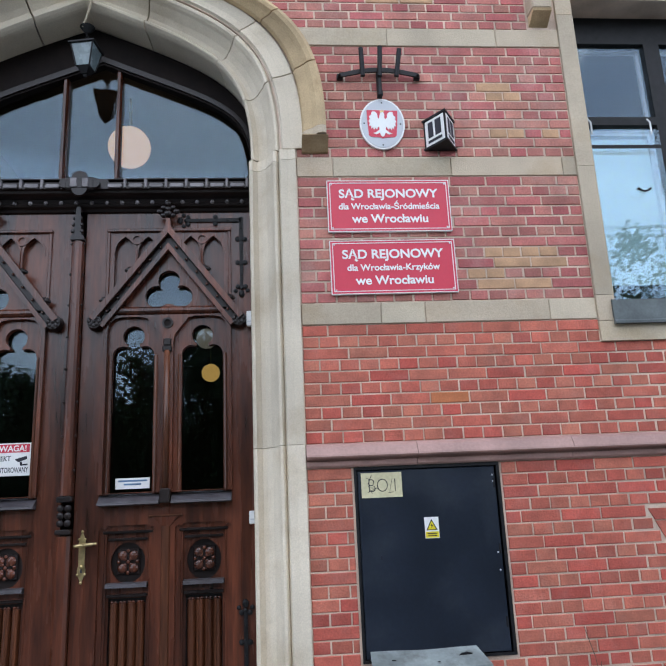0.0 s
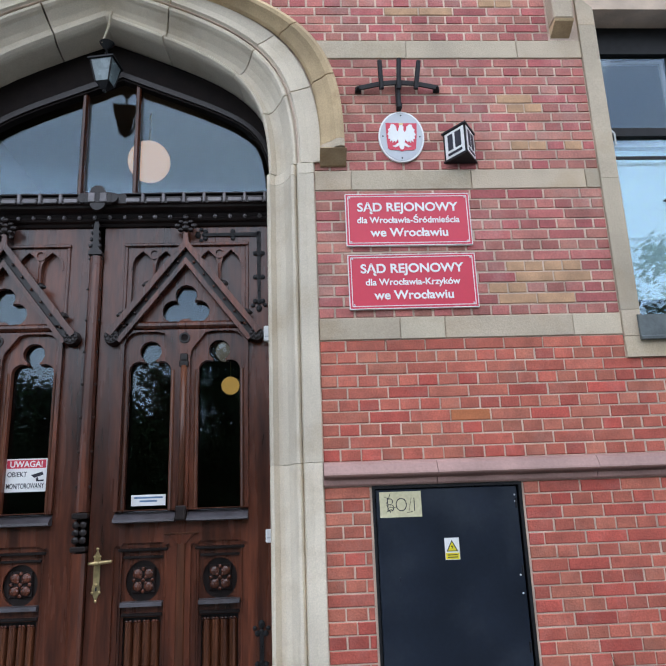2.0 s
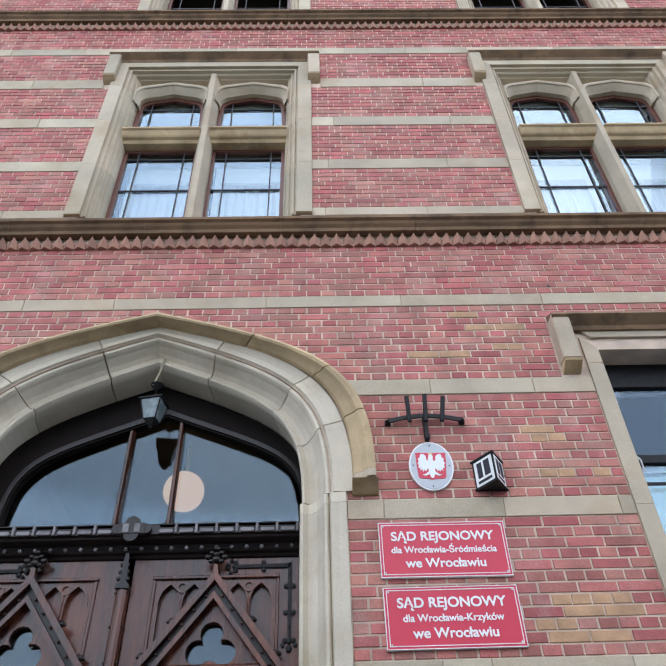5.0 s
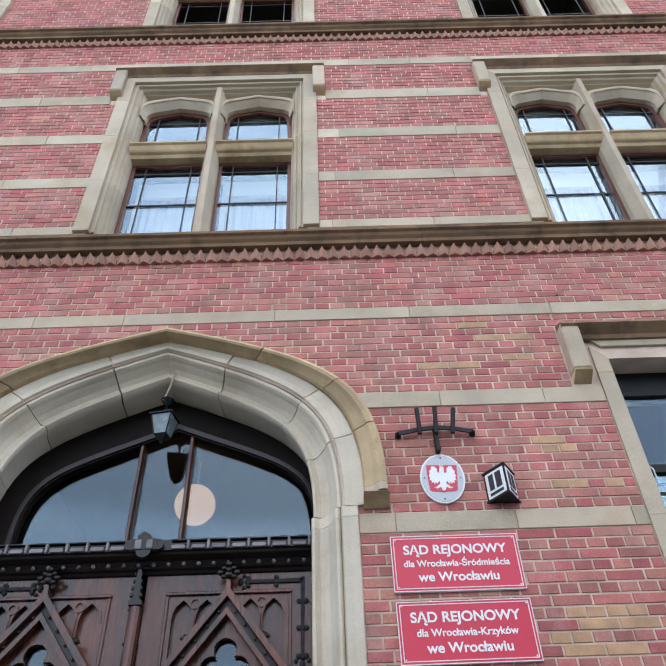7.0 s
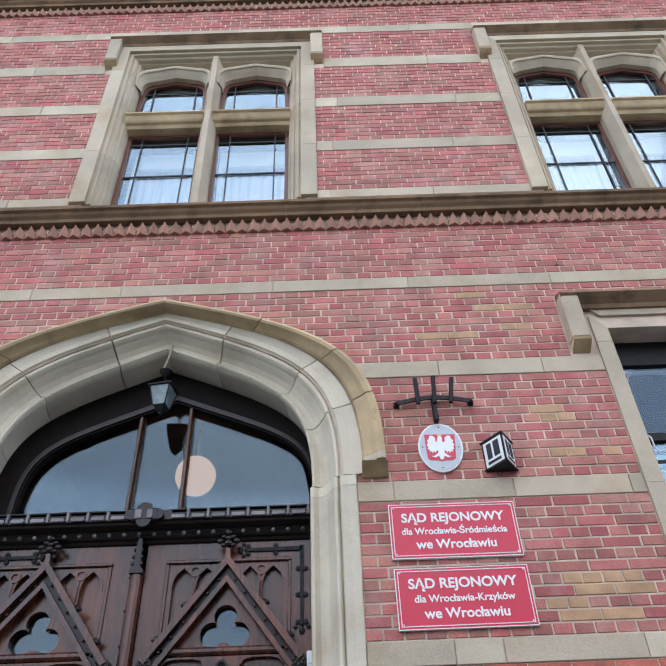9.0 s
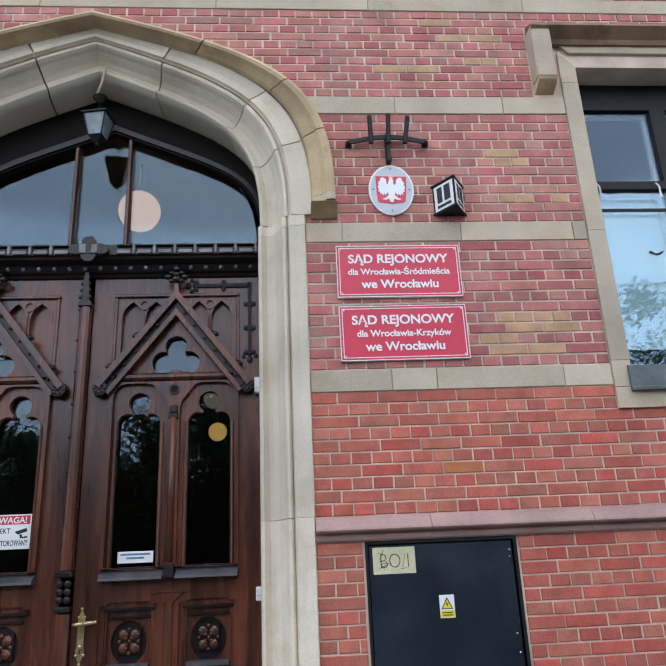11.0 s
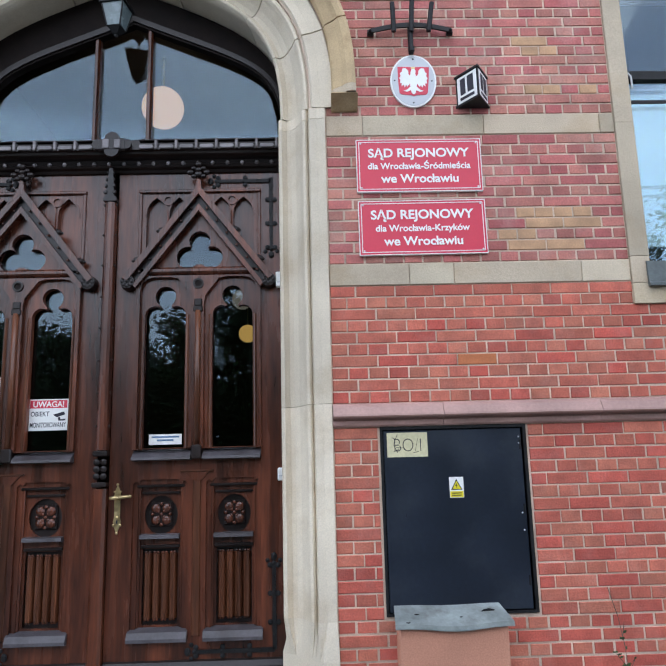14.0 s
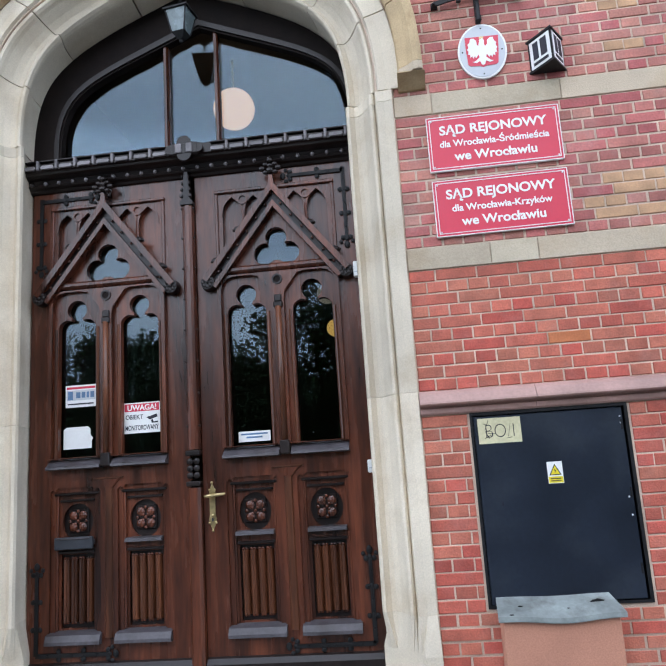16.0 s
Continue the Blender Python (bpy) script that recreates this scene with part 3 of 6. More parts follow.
def lancet(u0, u1, ztop):
    """A pointed blind panel above the gable."""
    m, w = (u0 + u1) / 2, (u1 - u0) / 2
    foot = lambda u: 3.27 - 1.29 * abs(u)
    up = [(u1, ztop - 0.15)] + [(m + w * math.cos(a), ztop - 0.15 + 0.13 * math.sin(a)) for a in (0.4, 0.8, 1.2)] + [(m, ztop - 0.005)]
    up += [(m - w * math.cos(a), ztop - 0.15 + 0.13 * math.sin(a)) for a in (1.2, 0.8, 0.4)] + [(u0, ztop - 0.15)]
    return [(u0, foot(u0)), (u1, foot(u1))] + up


def strap(bm, x0, z0, x1, z1, y):
    """A wrought iron strap with leafed lobes and a lily end."""
    d = Vector((x1 - x0, 0, z1 - z0))
    n = max(2, round(d.length / 0.17))
    along = d.normalized()
    across = Vector((-along.z, 0, along.x))
    p0 = Vector((x0, 0, z0))

    def quad(a, b, w0, w1):
        pts = [p0 + along * a - across * w0, p0 + along * b - across * w1, p0 + along * b + across * w1, p0 + along * a + across * w0]
        prism(bm, [(p.x, p.z) for p in pts], y - 0.012, y)
    quad(0, d.length, 0.015, 0.012)
    for i in range(1, n + 1):
        a = d.length * i / n
        for s in (1, -1):
            c = p0 + along * (a - 0.012) + across * (0.028 * s)
            ball(bm, c.x, y - 0.006, c.z, 0.019, 1, 0.3, 1, 8)
        c = p0 + along * a
        ball(bm, c.x, y - 0.008, c.z, 0.016, 1, 0.4, 1, 8)
        if i == n:
            c = p0 + along * (a + 0.045)
            ball(bm, c.x, y - 0.006, c.z, 0.022, 1, 0.4, 1.3, 8)
            for s in (1, -1):
                c = p0 + along * (a + 0.02) + across * (0.045 * s)
                ball(bm, c.x, y - 0.006, c.z, 0.016, 1, 0.4, 1, 8)
        c = p0 + along * (a - d.length / n / 2)
        ball(bm, c.x, y - 0.014, c.z, 0.007, 1, 0.5, 1, 8)


def leaf(cx, name, label, side):
    """One leaf of the portal's door; side: 1 where the hinges are on its right."""
    door = thing(name, label, "door", "structure")
    U0, U1 = (-0.625, 0.625)
    lights = [light_outline(cx - 0.25), light_outline(cx + 0.25)]
    tre = trefoil(cx, 2.895, 1.14)
    blinds = []
    for a, b in ((-0.41, -0.255), (-0.235, -0.085), (0.085, 0.235), (0.255, 0.41)):
        blinds.append([(cx + u, z) for u, z in lancet(a, b, 3.355)])
    lows = []
    for u in (-0.26, 0.26):
        # recess of a lower panel, its top stepped like a cusped arch
        lows.append([(cx + u + x, z) for x, z in ((-0.195, 0.15), (0.195, 0.15), (0.195, 1.185), (0.175, 1.205), (0.150, 1.192), (0.135, 1.215), (-0.135, 1.215), (-0.150, 1.192), (-0.175, 1.205), (-0.195, 1.185))])
    bm = bmesh.new()
    plate(bm, rect(cx + U0, cx + U1, -0.12, 3.60), lights + [tre] + blinds + lows, DY, DY + 0.040)
    part("frame", bm, M_WOOD, door)
    # the ground of the carving, behind the frame
    bm = bmesh.new()
    plate(bm, rect(cx + U0 + 0.01, cx + U1 - 0.01, 1.22, 3.5), lights + [tre], DY + 0.041, DY + 0.052)
    part("panel", bm, M_WOOD, door)
    # mouldings round the blind tracery
    bm = bmesh.new()
    box(bm, cx - 0.47, cx + 0.47, DY - 0.022, DY, 3.385, 3.41, 0.005)
    for s in (-1, 1):
        box(bm, cx + s * 0.455 - 0.012, cx + s * 0.455 + 0.012, DY - 0.014, DY, 2.72, 3.384, 0.004)
    part("moulding", bm, M_WOOD, door)
    for u in (-0.245, 0.245):
        bm = bmesh.new()
        plate(bm, arc(cx + u, 3.325, 0.042, 0, 345, 23), [arc(cx + u, 3.325, 0.027, 0, 345, 23)], DY - 0.014, DY + 0.001)
        part("blind_eye", bm, M_WOOD, door)
        bm = bmesh.new()
        rod(bm, (cx + u, DY - 0.002, 3.0), (cx + u, DY - 0.002, 3.24), 0.012, 6)
        part("shaft", bm, M_WOOD, door)
    for k, pts in enumerate(blinds):
        # a raised edge round each blind panel
        bm = bmesh.new()
        top = pts[2:]
        m = (top[0][0] + top[-1][0]) / 2
        rows = [[(x, DY - 0.008, z) for x, z in top], [(x + (x - m) * 0.16, DY - 0.008, z + (0.012 if 0 < i < len(top) - 1 else 0)) for i, (x, z) in enumerate(top)],
                [(x + (x - m) * 0.16, DY + 0.01, z + (0.012 if 0 < i < len(top) - 1 else 0)) for i, (x, z) in enumerate(top)], [(x, DY + 0.01, z) for x, z in top]]
        rows.append(rows[0])
        skin(bm, rows, False)
        part("tracery_rib", bm, M_WOOD, door)
    # the gable
    for s in (-1, 1):
        a, b = Vector((cx, 3.345)), Vector((cx + s * 0.525, 2.665))
        d = (b - a).normalized()
        nrm = Vector((-d.y, d.x)) * (1 if s > 0 else -1)
        if nrm.y < 0:
            nrm = -nrm
        # the hollow takes darker oak, its shade painted in between the two mouldings
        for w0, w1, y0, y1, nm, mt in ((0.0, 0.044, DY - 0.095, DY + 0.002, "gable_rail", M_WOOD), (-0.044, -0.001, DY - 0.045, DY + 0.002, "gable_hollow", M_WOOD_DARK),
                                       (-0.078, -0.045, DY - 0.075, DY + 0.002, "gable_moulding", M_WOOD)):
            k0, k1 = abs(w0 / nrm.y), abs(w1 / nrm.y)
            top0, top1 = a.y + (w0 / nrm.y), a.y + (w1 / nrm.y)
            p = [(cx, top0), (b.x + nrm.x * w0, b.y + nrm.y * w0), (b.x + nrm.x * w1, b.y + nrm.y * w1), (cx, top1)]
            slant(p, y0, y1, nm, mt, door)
        for t in (0.46, 0.80):
            c = a + (b - a) * t + nrm * 0.05
            bm = bmesh.new()
            ball(bm, c.x, DY - 0.06, c.y, 0.026, 1.2, 1, 0.9, 8)
            ball(bm, c.x + s * 0.018, DY - 0.055, c.y - 0.004, 0.018, 1.3, 1, 0.8, 7)
            ball(bm, c.x - s * 0.012, DY - 0.05, c.y + 0.018, 0.015, 1, 1, 1, 7)
            part("crocket", bm, M_WOOD_DARK, door)
        for i in range(6):
            c = a + (b - a) * (0.14 + 0.145 * i) - nrm * 0.018
            bm = bmesh.new()
            ball(bm, c.x, DY - 0.058, c.y, 0.011, 1, 0.8, 1, 7)
            part("stud", bm, M_WOOD, door)
        bm = bmesh.new()
        bmesh.ops.create_cone(bm, cap_ends=True, segments=18, radius1=0.060, radius2=0.052, depth=0.07,
                              matrix=Matrix.Translation((b.x, DY - 0.045, b.y)) @ Matrix.Rotation(radians(90), 4, "X"))
        for i in range(8):
            an = i * math.tau / 8
            ball(bm, b.x + 0.034 * math.cos(an), DY - 0.082, b.y + 0.034 * math.sin(an), 0.015, 1, 0.6, 1, 7)
        ball(bm, b.x, DY - 0.084, b.y, 0.013, 1, 0.7, 1, 7)
        part("rosette", bm, M_WOOD_DARK, door)
    # the ogee tip and the finial
    bm = bmesh.new()
    prism(bm, [(cx - 0.10, 3.275), (cx - 0.05, 3.335), (cx - 0.022, 3.39), (cx - 0.014, 3.46), (cx + 0.014, 3.46), (cx + 0.022, 3.39), (cx + 0.05, 3.335), (cx + 0.10, 3.275), (cx, 3.36)],
          DY - 0.097, DY)
    part("ogee_tip", bm, M_WOOD, door)
    bm = bmesh.new()
    rod(bm, (cx, DY - 0.05, 3.35), (cx, DY - 0.05, 3.49), 0.021, 8, 0.012)
    for x, z, r in ((0, 3.575, 0.021), (0, 3.535, 0.020), (0.030, 3.545, 0.017), (-0.030, 3.545, 0.017), (0.052, 3.515, 0.021), (-0.052, 3.515, 0.021),
                    (0.030, 3.487, 0.018), (-0.030, 3.487, 0.018), (0, 3.50, 0.026)):
        ball(bm, cx + x * 1.2, DY - 0.09, 3.51 + (z - 3.51) * 1.1, r * 1.15, 1.15, 1, 0.9, 8)
    part("finial", bm, M_WOOD_DARK, door)
    # the cross bar under the trefoil, its bracket and the colonnette
    bm = bmesh.new()
    section_x(bm, [(DY + 0.01, 2.785), (DY - 0.03, 2.780), (DY - 0.045, 2.765), (DY - 0.045, 2.745), (DY - 0.025, 2.725), (DY + 0.01, 2.715)], cx - 0.43, cx + 0.43)
    part("cross_bar", bm, M_WOOD, door)
    # the raised frame round the two lights, parting in a forked bracket over the colonnette
    fields = []
    for s in (-1, 1):
        edge = [(0.042, 1.435), (0.042, 2.50), (0.052, 2.560), (0.085, 2.605), (0.125, 2.655), (0.150, 2.690), (0.205, 2.702), (0.330, 2.702), (0.385, 2.690), (0.420, 2.655), (0.435, 2.60), (0.435, 1.435)]
        fields.append([(cx + s * x, z) for x, z in edge])
    bm = bmesh.new()
    plate(bm, rect(cx - 0.462, cx + 0.462, 1.428, 2.714), fields, DY - 0.040, DY)
    part("light_frame", bm, M_WOOD, door)
    bm = bmesh.new()
    plate(bm, arc(cx, 2.650, 0.040, 0, 345, 23), [arc(cx, 2.650, 0.026, 0, 345, 23)], DY - 0.050, DY - 0.040)
    part("bracket_ring", bm, M_WOOD_DARK, door)
    # a dark disc paints the shade inside the ring
    bm = bmesh.new()
    disc(bm, cx, 2.650, 0.0255, DY - 0.0425, DY - 0.0395, 20)
    part("bracket_eye", bm, M_OAK_DULL, door)
    bm = bmesh.new()
    box(bm, cx - 0.034, cx + 0.034, DY - 0.060, DY - 0.02, 2.43, 2.475, 0.006)
    box(bm, cx - 0.028, cx + 0.028, DY - 0.054, DY - 0.02, 2.476, 2.53, 0.006)
    part("capital", bm, M_WOOD_DARK, door)
    bm = bmesh.new()
    rod(bm, (cx, DY - 0.046, 1.45), (cx, DY - 0.046, 2.44), 0.022, 10)
    part("colonnette", bm, M_WOOD_WARM, door, smooth=True)
    bm = bmesh.new()
    box(bm, cx - 0.036, cx + 0.036, DY - 0.078, DY, 1.355, 1.452, 0.008)
    part("colonnette_base", bm, M_WOOD_DARK, door)
    # the lights: inner beads, glass and sills
    for u in (-0.25, 0.25):
        bm = bmesh.new()
        for s in (-1, 1):
            rod(bm, (cx + u + s * 0.168, DY + 0.002, 1.42), (cx + u + s * 0.168, DY + 0.002, 2.42), 0.012, 6)
        part("bead", bm, M_WOOD_WARM, door)
        bm = bmesh.new()
        section_x(bm, [(DY + 0.02, 1.425), (DY, 1.420), (DY - 0.075, 1.368), (DY - 0.078, 1.352), (DY + 0.0, 1.346)], cx + u - 0.208, cx + u + 0.208)
        part("sill", bm, M_SLATE, door, "greyed sloping wooden sill")
    bm = bmesh.new()
    box(bm, cx - 0.43, cx + 0.43, DY + 0.060, DY + 0.064, 1.40, 3.10)
    pane = part("pane", bm, M_GLASS_DOOR, door, "dark door glass")
    pane.visible_shadow = False
    # the lower panels
    for u in (-0.26, 0.26):
        bm = bmesh.new()
        plate(bm, rect(cx + u - 0.205, cx + u + 0.205, 0.14, 1.225), [rect(cx + u - 0.158, cx + u + 0.158, 0.20, 1.165)], DY + 0.020, DY + 0.0455)
        part("outer_panel_frame", bm, M_WOOD, door)
        bm = bmesh.new()
        plate(bm, rect(cx + u - 0.165, cx + u + 0.165, 0.19, 1.20), [rect(cx + u - 0.125, cx + u + 0.125, 0.225, 0.735), arc(cx + u, 0.965, 0.118, 0, 345, 23, 0.135)],
              DY + 0.046, DY + 0.066)
        part("panel_frame", bm, M_WOOD, door)
        # darker oak at the back puts the recess's shade into the colour
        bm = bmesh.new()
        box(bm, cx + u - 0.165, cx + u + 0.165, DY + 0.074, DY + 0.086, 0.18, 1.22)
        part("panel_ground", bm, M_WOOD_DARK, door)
        # linenfold
        pts = []
        n = 48
        for i in range(n + 1):
            x = -0.118 + 0.236 * i / n
            ph = (i / n * 4.0) % 1.0
            y = DY + 0.066 - 0.026 * max(0.0, math.sin(math.pi * ph)) ** 0.6 + 0.006 * math.cos(ph * math.tau * 2)
            pts.append((cx + u + x, y))
        bm = bmesh.new()
        section_z(bm, pts + [(cx + u + 0.118, DY + 0.076), (cx + u - 0.118, DY + 0.076)], 0.265, 0.70)
        part("linenfold_panel", bm, M_WOOD_WARM, door)
        bm = bmesh.new()
        for i in range(4):
            for s in (-0.011, 0.011):
                ball(bm, cx + u - 0.0885 + 0.059 * i + s, DY + 0.050, 0.708, 0.013, 1, 0.6, 0.8, 7)
                ball(bm, cx + u - 0.0885 + 0.059 * i + s, DY + 0.052, 0.258, 0.011, 1, 0.6, 0.8, 7)
        part("fold_edge", bm, M_WOOD, door)
        bm = bmesh.new()
        box(bm, cx + u - 0.17, cx + u + 0.17, DY + 0.008, DY + 0.03, 1.160, 1.180, 0.006)
        box(bm, cx + u - 0.135, cx + u + 0.135, DY + 0.024, DY + 0.05, 1.112, 1.130, 0.004)
        box(bm, cx + u - 0.135, cx + u + 0.135, DY + 0.020, DY + 0.05, 0.742, 0.762, 0.004)
        part("moulding", bm, M_WOOD_DARK, door)
        bm = bmesh.new()
        for s in (-1, 1):
            box(bm, cx + u + s * 0.150 - 0.008, cx + u + s * 0.150 + 0.008, DY + 0.022, DY + 0.048, 0.21, 1.16, 0.003)
        part("side_bead", bm, M_WOOD, door)
        # carved flower in a round frame
        bm = bmesh.new()
        box(bm, cx + u - 0.078, cx + u + 0.078, DY + 0.056, DY + 0.075, 0.885, 1.055, 0.006)
        part("flower_block", bm, M_WOOD_DARK, door)
        bm = bmesh.new()
        for sx in (-1, 1):
            for sz in (-1, 1):
                ball(bm, cx + u + sx * 0.038, DY + 0.050, 0.97 + sz * 0.042, 0.032, 1.0, 0.55, 1.0, 10)
                ball(bm, cx + u + sx * 0.020, DY + 0.044, 0.97 + sz * 0.020, 0.012, 1, 0.6, 1, 7)
        for dx, dz in ((0.062, 0), (-0.062, 0), (0, 0.072), (0, -0.072), (0, 0)):
            ball(bm, cx + u + dx, DY + 0.048, 0.97 + dz, 0.013, 1, 0.7, 1, 7)
        part("carved_flower", bm, M_WOOD, door, "carved four-petalled flower")
        bm = bmesh.new()
        section_x(bm, [(DY + 0.05, 0.838), (DY - 0.012, 0.832), (DY - 0.016, 0.806), (DY + 0.05, 0.800)], cx + u - 0.138, cx + u + 0.138)
        part("panel_sill", bm, M_SLATE, door, "greyed sill over the folded panel")
        bm = bmesh.new()
        section_x(bm, [(DY + 0.06, 0.215), (DY - 0.03, 0.190), (DY - 0.05, 0.150), (DY - 0.052, 0.128), (DY, 0.122)], cx + u - 0.205, cx + u + 0.205)
        part("sill", bm, M_SLATE, door, "greyed sloping wooden sill")
    # the drip bar over the middle stile
    bm = bmesh.new()
    box(bm, cx - 0.115, cx + 0.115, DY - 0.022, DY, 1.262, 1.276, 0.004)
    part("drip_bar", bm, M_WOOD_WARM, door)
    bm = bmesh.new()
    prism(bm, [(cx - 0.085, 1.2615), (cx - 0.05, 1.225), (cx - 0.028, 1.20), (cx + 0.028, 1.20), (cx + 0.05, 1.225), (cx + 0.085, 1.2615)], DY - 0.014, DY)
    part("stile_cap", bm, M_WOOD, door)
    bm = bmesh.new()
    section_z(bm, [(cx - 0.030, DY), (cx - 0.022, DY - 0.012), (cx + 0.022, DY - 0.012), (cx + 0.030, DY)], 0.16, 1.1995)
    part("middle_stile", bm, M_WOOD_WARM, door)
    # the kick rail
    bm = bmesh.new()
    section_x(bm, [(DY, 0.005), (DY - 0.03, -0.002), (DY - 0.06, -0.035), (DY - 0.06, -0.115), (DY, -0.12)], cx + U0 + 0.005, cx + U1 - 0.005)
    part("kick_rail", bm, M_WOOD_DARK, door)
    # iron straps at the hinge side
    h = cx + side * 0.545
    for z0, z1, arm in ((3.50, 2.92, 3.475), (0.055, 0.62, 0.055)):
        bm = bmesh.new()
        strap(bm, h, z0, h, z1, DY - 0.004)
        strap(bm, h, arm, h - side * (0.42 if z0 > 1 else 0.55), arm, DY - 0.004)
        part("hinge_strap", bm, M_BLACK, door, "wrought iron strap with leafed ends")
    return door


right_leaf = leaf(0.425, "door_2", "carved dark oak door leaf with gothic tracery, glazed lights and brass handle", 1)
left_leaf = leaf(-0.915, "door_1", "carved dark oak door leaf with gothic tracery, glazed lights and pasted notices", -1)

# the moulded post where the leaves meet
post = thing("door_post", "carved dark oak cover post between the two door leaves", "door post", "structure")
bm = bmesh.new()
section_z(bm, [(-0.295, DY), (-0.295, DY - 0.035), (-0.280, DY - 0.055), (-0.262, DY - 0.065), (-0.235, DY - 0.065), (-0.215, DY - 0.055), (-0.205, DY - 0.035), (-0.205, DY)], 1.43, 3.30)
part("shaft", bm, M_WOOD, post)
bm = bmesh.new()
section_z(bm, [(-0.300, DY), (-0.300, DY - 0.05), (-0.280, DY - 0.07), (-0.225, DY - 0.07), (-0.205, DY - 0.05), (-0.205, DY)], -0.12, 1.16)
part("lower_shaft", bm, M_WOOD, post)
bm = bmesh.new()
prism(bm, [(-0.300, 3.305), (-0.200, 3.305), (-0.200, 3.33), (-0.218, 3.345), (-0.235, 3.57), (-0.262, 3.57), (-0.285, 3.345), (-0.300, 3.33)], DY - 0.075, DY)
for i in range(4):
    box(bm, -0.296 + 0.006 * i, -0.272, DY - 0.088, DY - 0.06, 3.36 + 0.052 * i, 3.385 + 0.052 * i, 0.004)
    box(bm, -0.228, -0.204 - 0.006 * i, DY - 0.088, DY - 0.06, 3.36 + 0.052 * i, 3.385 + 0.052 * i, 0.004)
part("spire", bm, M_WOOD_DARK, post)
bm = bmesh.new()
box(bm, -0.305, -0.2, DY - 0.08, DY, 1.17, 1.205, 0.008)
box(bm, -0.305, -0.2, DY - 0.08, DY, 1.385, 1.425, 0.008)
for z in (1.245, 1.295, 1.345):
    for sx in (-0.277, -0.228):
        ball(bm, sx, DY - 0.055, z, 0.027, 1, 0.8, 0.95, 9)
part("carved_knot", bm, M_WOOD_DARK, post)
bm = bmesh.new()
for z in np.arange(1.6, 3.3, 0.24):
    for sx in (-0.296, -0.204):
        ball(bm, sx, DY - 0.04, z, 0.010, 1, 1, 1, 6)
part("stud", bm, M_WOOD_DARK, post)

JOINERY += [right_leaf, left_leaf, post]

# brass handle on its long plate
hx = -0.135
bm = bmesh.new()
prism(bm, [(hx - 0.022, 0.90), (hx - 0.028, 0.93), (hx - 0.020, 0.96), (hx - 0.022, 1.12), (hx - 0.014, 1.15), (hx, 1.185), (hx + 0.014, 1.15), (hx + 0.022, 1.12), (hx + 0.020, 0.96),
           (hx + 0.028, 0.93), (hx + 0.022, 0.90), (hx + 0.012, 0.875), (hx, 0.845), (hx - 0.012, 0.875)], DY - 0.008, DY)
handle = part("handle", bm, M_BRASS, right_leaf, "brass lever handle on an ornate long plate")
bm = bmesh.new()
for x, z, r in ((-0.024, 0.905, 0.010), (0.024, 0.905, 0.010), (0, 0.85, 0.010), (-0.02, 1.135, 0.009), (0.02, 1.135, 0.009), (0, 1.185, 0.011), (0, 0.955, 0.012)):
    ball(bm, hx + x, DY - 0.009, z, r, 1, 0.6, 1, 8)
part("ornament", bm, M_BRASS, handle)
bm = bmesh.new()
rod(bm, (hx, DY - 0.004, 1.095), (hx, DY - 0.055, 1.095), 0.011)
rod(bm, (hx - 0.045, DY - 0.055, 1.092), (hx + 0.02, DY - 0.056, 1.096), 0.011, 8, 0.013)
rod(bm, (hx + 0.02, DY - 0.056, 1.096), (hx + 0.10, DY - 0.05, 1.103), 0.013, 8, 0.010)
ball(bm, hx + 0.10, DY - 0.05, 1.103, 0.011)
part("lever", bm, M_BRASS, handle, smooth=True)
bm = bmesh.new()
box(bm, hx - 0.005, hx + 0.005, DY - 0.0105, DY - 0.0082, 0.915, 0.94)
part("keyhole", bm, M_INK, handle)

# ---- the transom beam ----
beam = thing("transom_beam", "dark carved oak transom beam with cresting and a row of beads", "transom", "structure")
a, b = -1.565, 1.075
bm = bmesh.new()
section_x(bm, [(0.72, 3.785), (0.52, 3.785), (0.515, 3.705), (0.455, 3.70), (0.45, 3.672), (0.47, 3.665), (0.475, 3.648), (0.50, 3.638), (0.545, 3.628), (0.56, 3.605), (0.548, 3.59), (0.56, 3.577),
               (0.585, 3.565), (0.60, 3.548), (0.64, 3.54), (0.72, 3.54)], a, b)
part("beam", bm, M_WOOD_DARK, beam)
x = a + 0.02
while x < b - 0.06:
    if not -0.34 < x + 0.06 < -0.06:
        # tile and tooth are coloured pale for the sky sheen they catch
        bm = bmesh.new()
        v = [(x + 0.012, 3.676), (x + 0.104, 3.676), (x + 0.116, 3.690), (x + 0.104, 3.708), (x + 0.012, 3.708), (x + 0.004, 3.692)]
        prism(bm, v, 0.436, 0.452)
        bmesh.ops.bevel(bm, geom=[e for e in bm.edges if max(v.co.y for v in e.verts) < 0.44], offset=0.004, segments=1, affect="EDGES")
        part("crest_tile", bm, M_CREST, beam)
        bm = bmesh.new()
        box(bm, x + 0.122, x + 0.143, 0.436, 0.50, 3.674, 3.752, 0.005)
        part("crest_tooth", bm, M_CREST, beam)
        bm = bmesh.new()
        box(bm, x + 0.0, x + 0.1525, 0.452, 0.50, 3.748, 3.758, 0.002)
        part("crest_rail", bm, M_WOOD_DARK, beam)
    x += 0.1525
x = a + 0.05
while x < b:
    bm = bmesh.new()
    ball(bm, x, 0.548, 3.602, 0.017, 1, 1, 1, 8)
    part("bead", bm, M_CREST, beam, smooth=True)
    x += 0.1135
plaque = thing("number_plaque", "small carved oak quatrefoil plaque with raised bars on the transom", "plaque")
bm = bmesh.new()
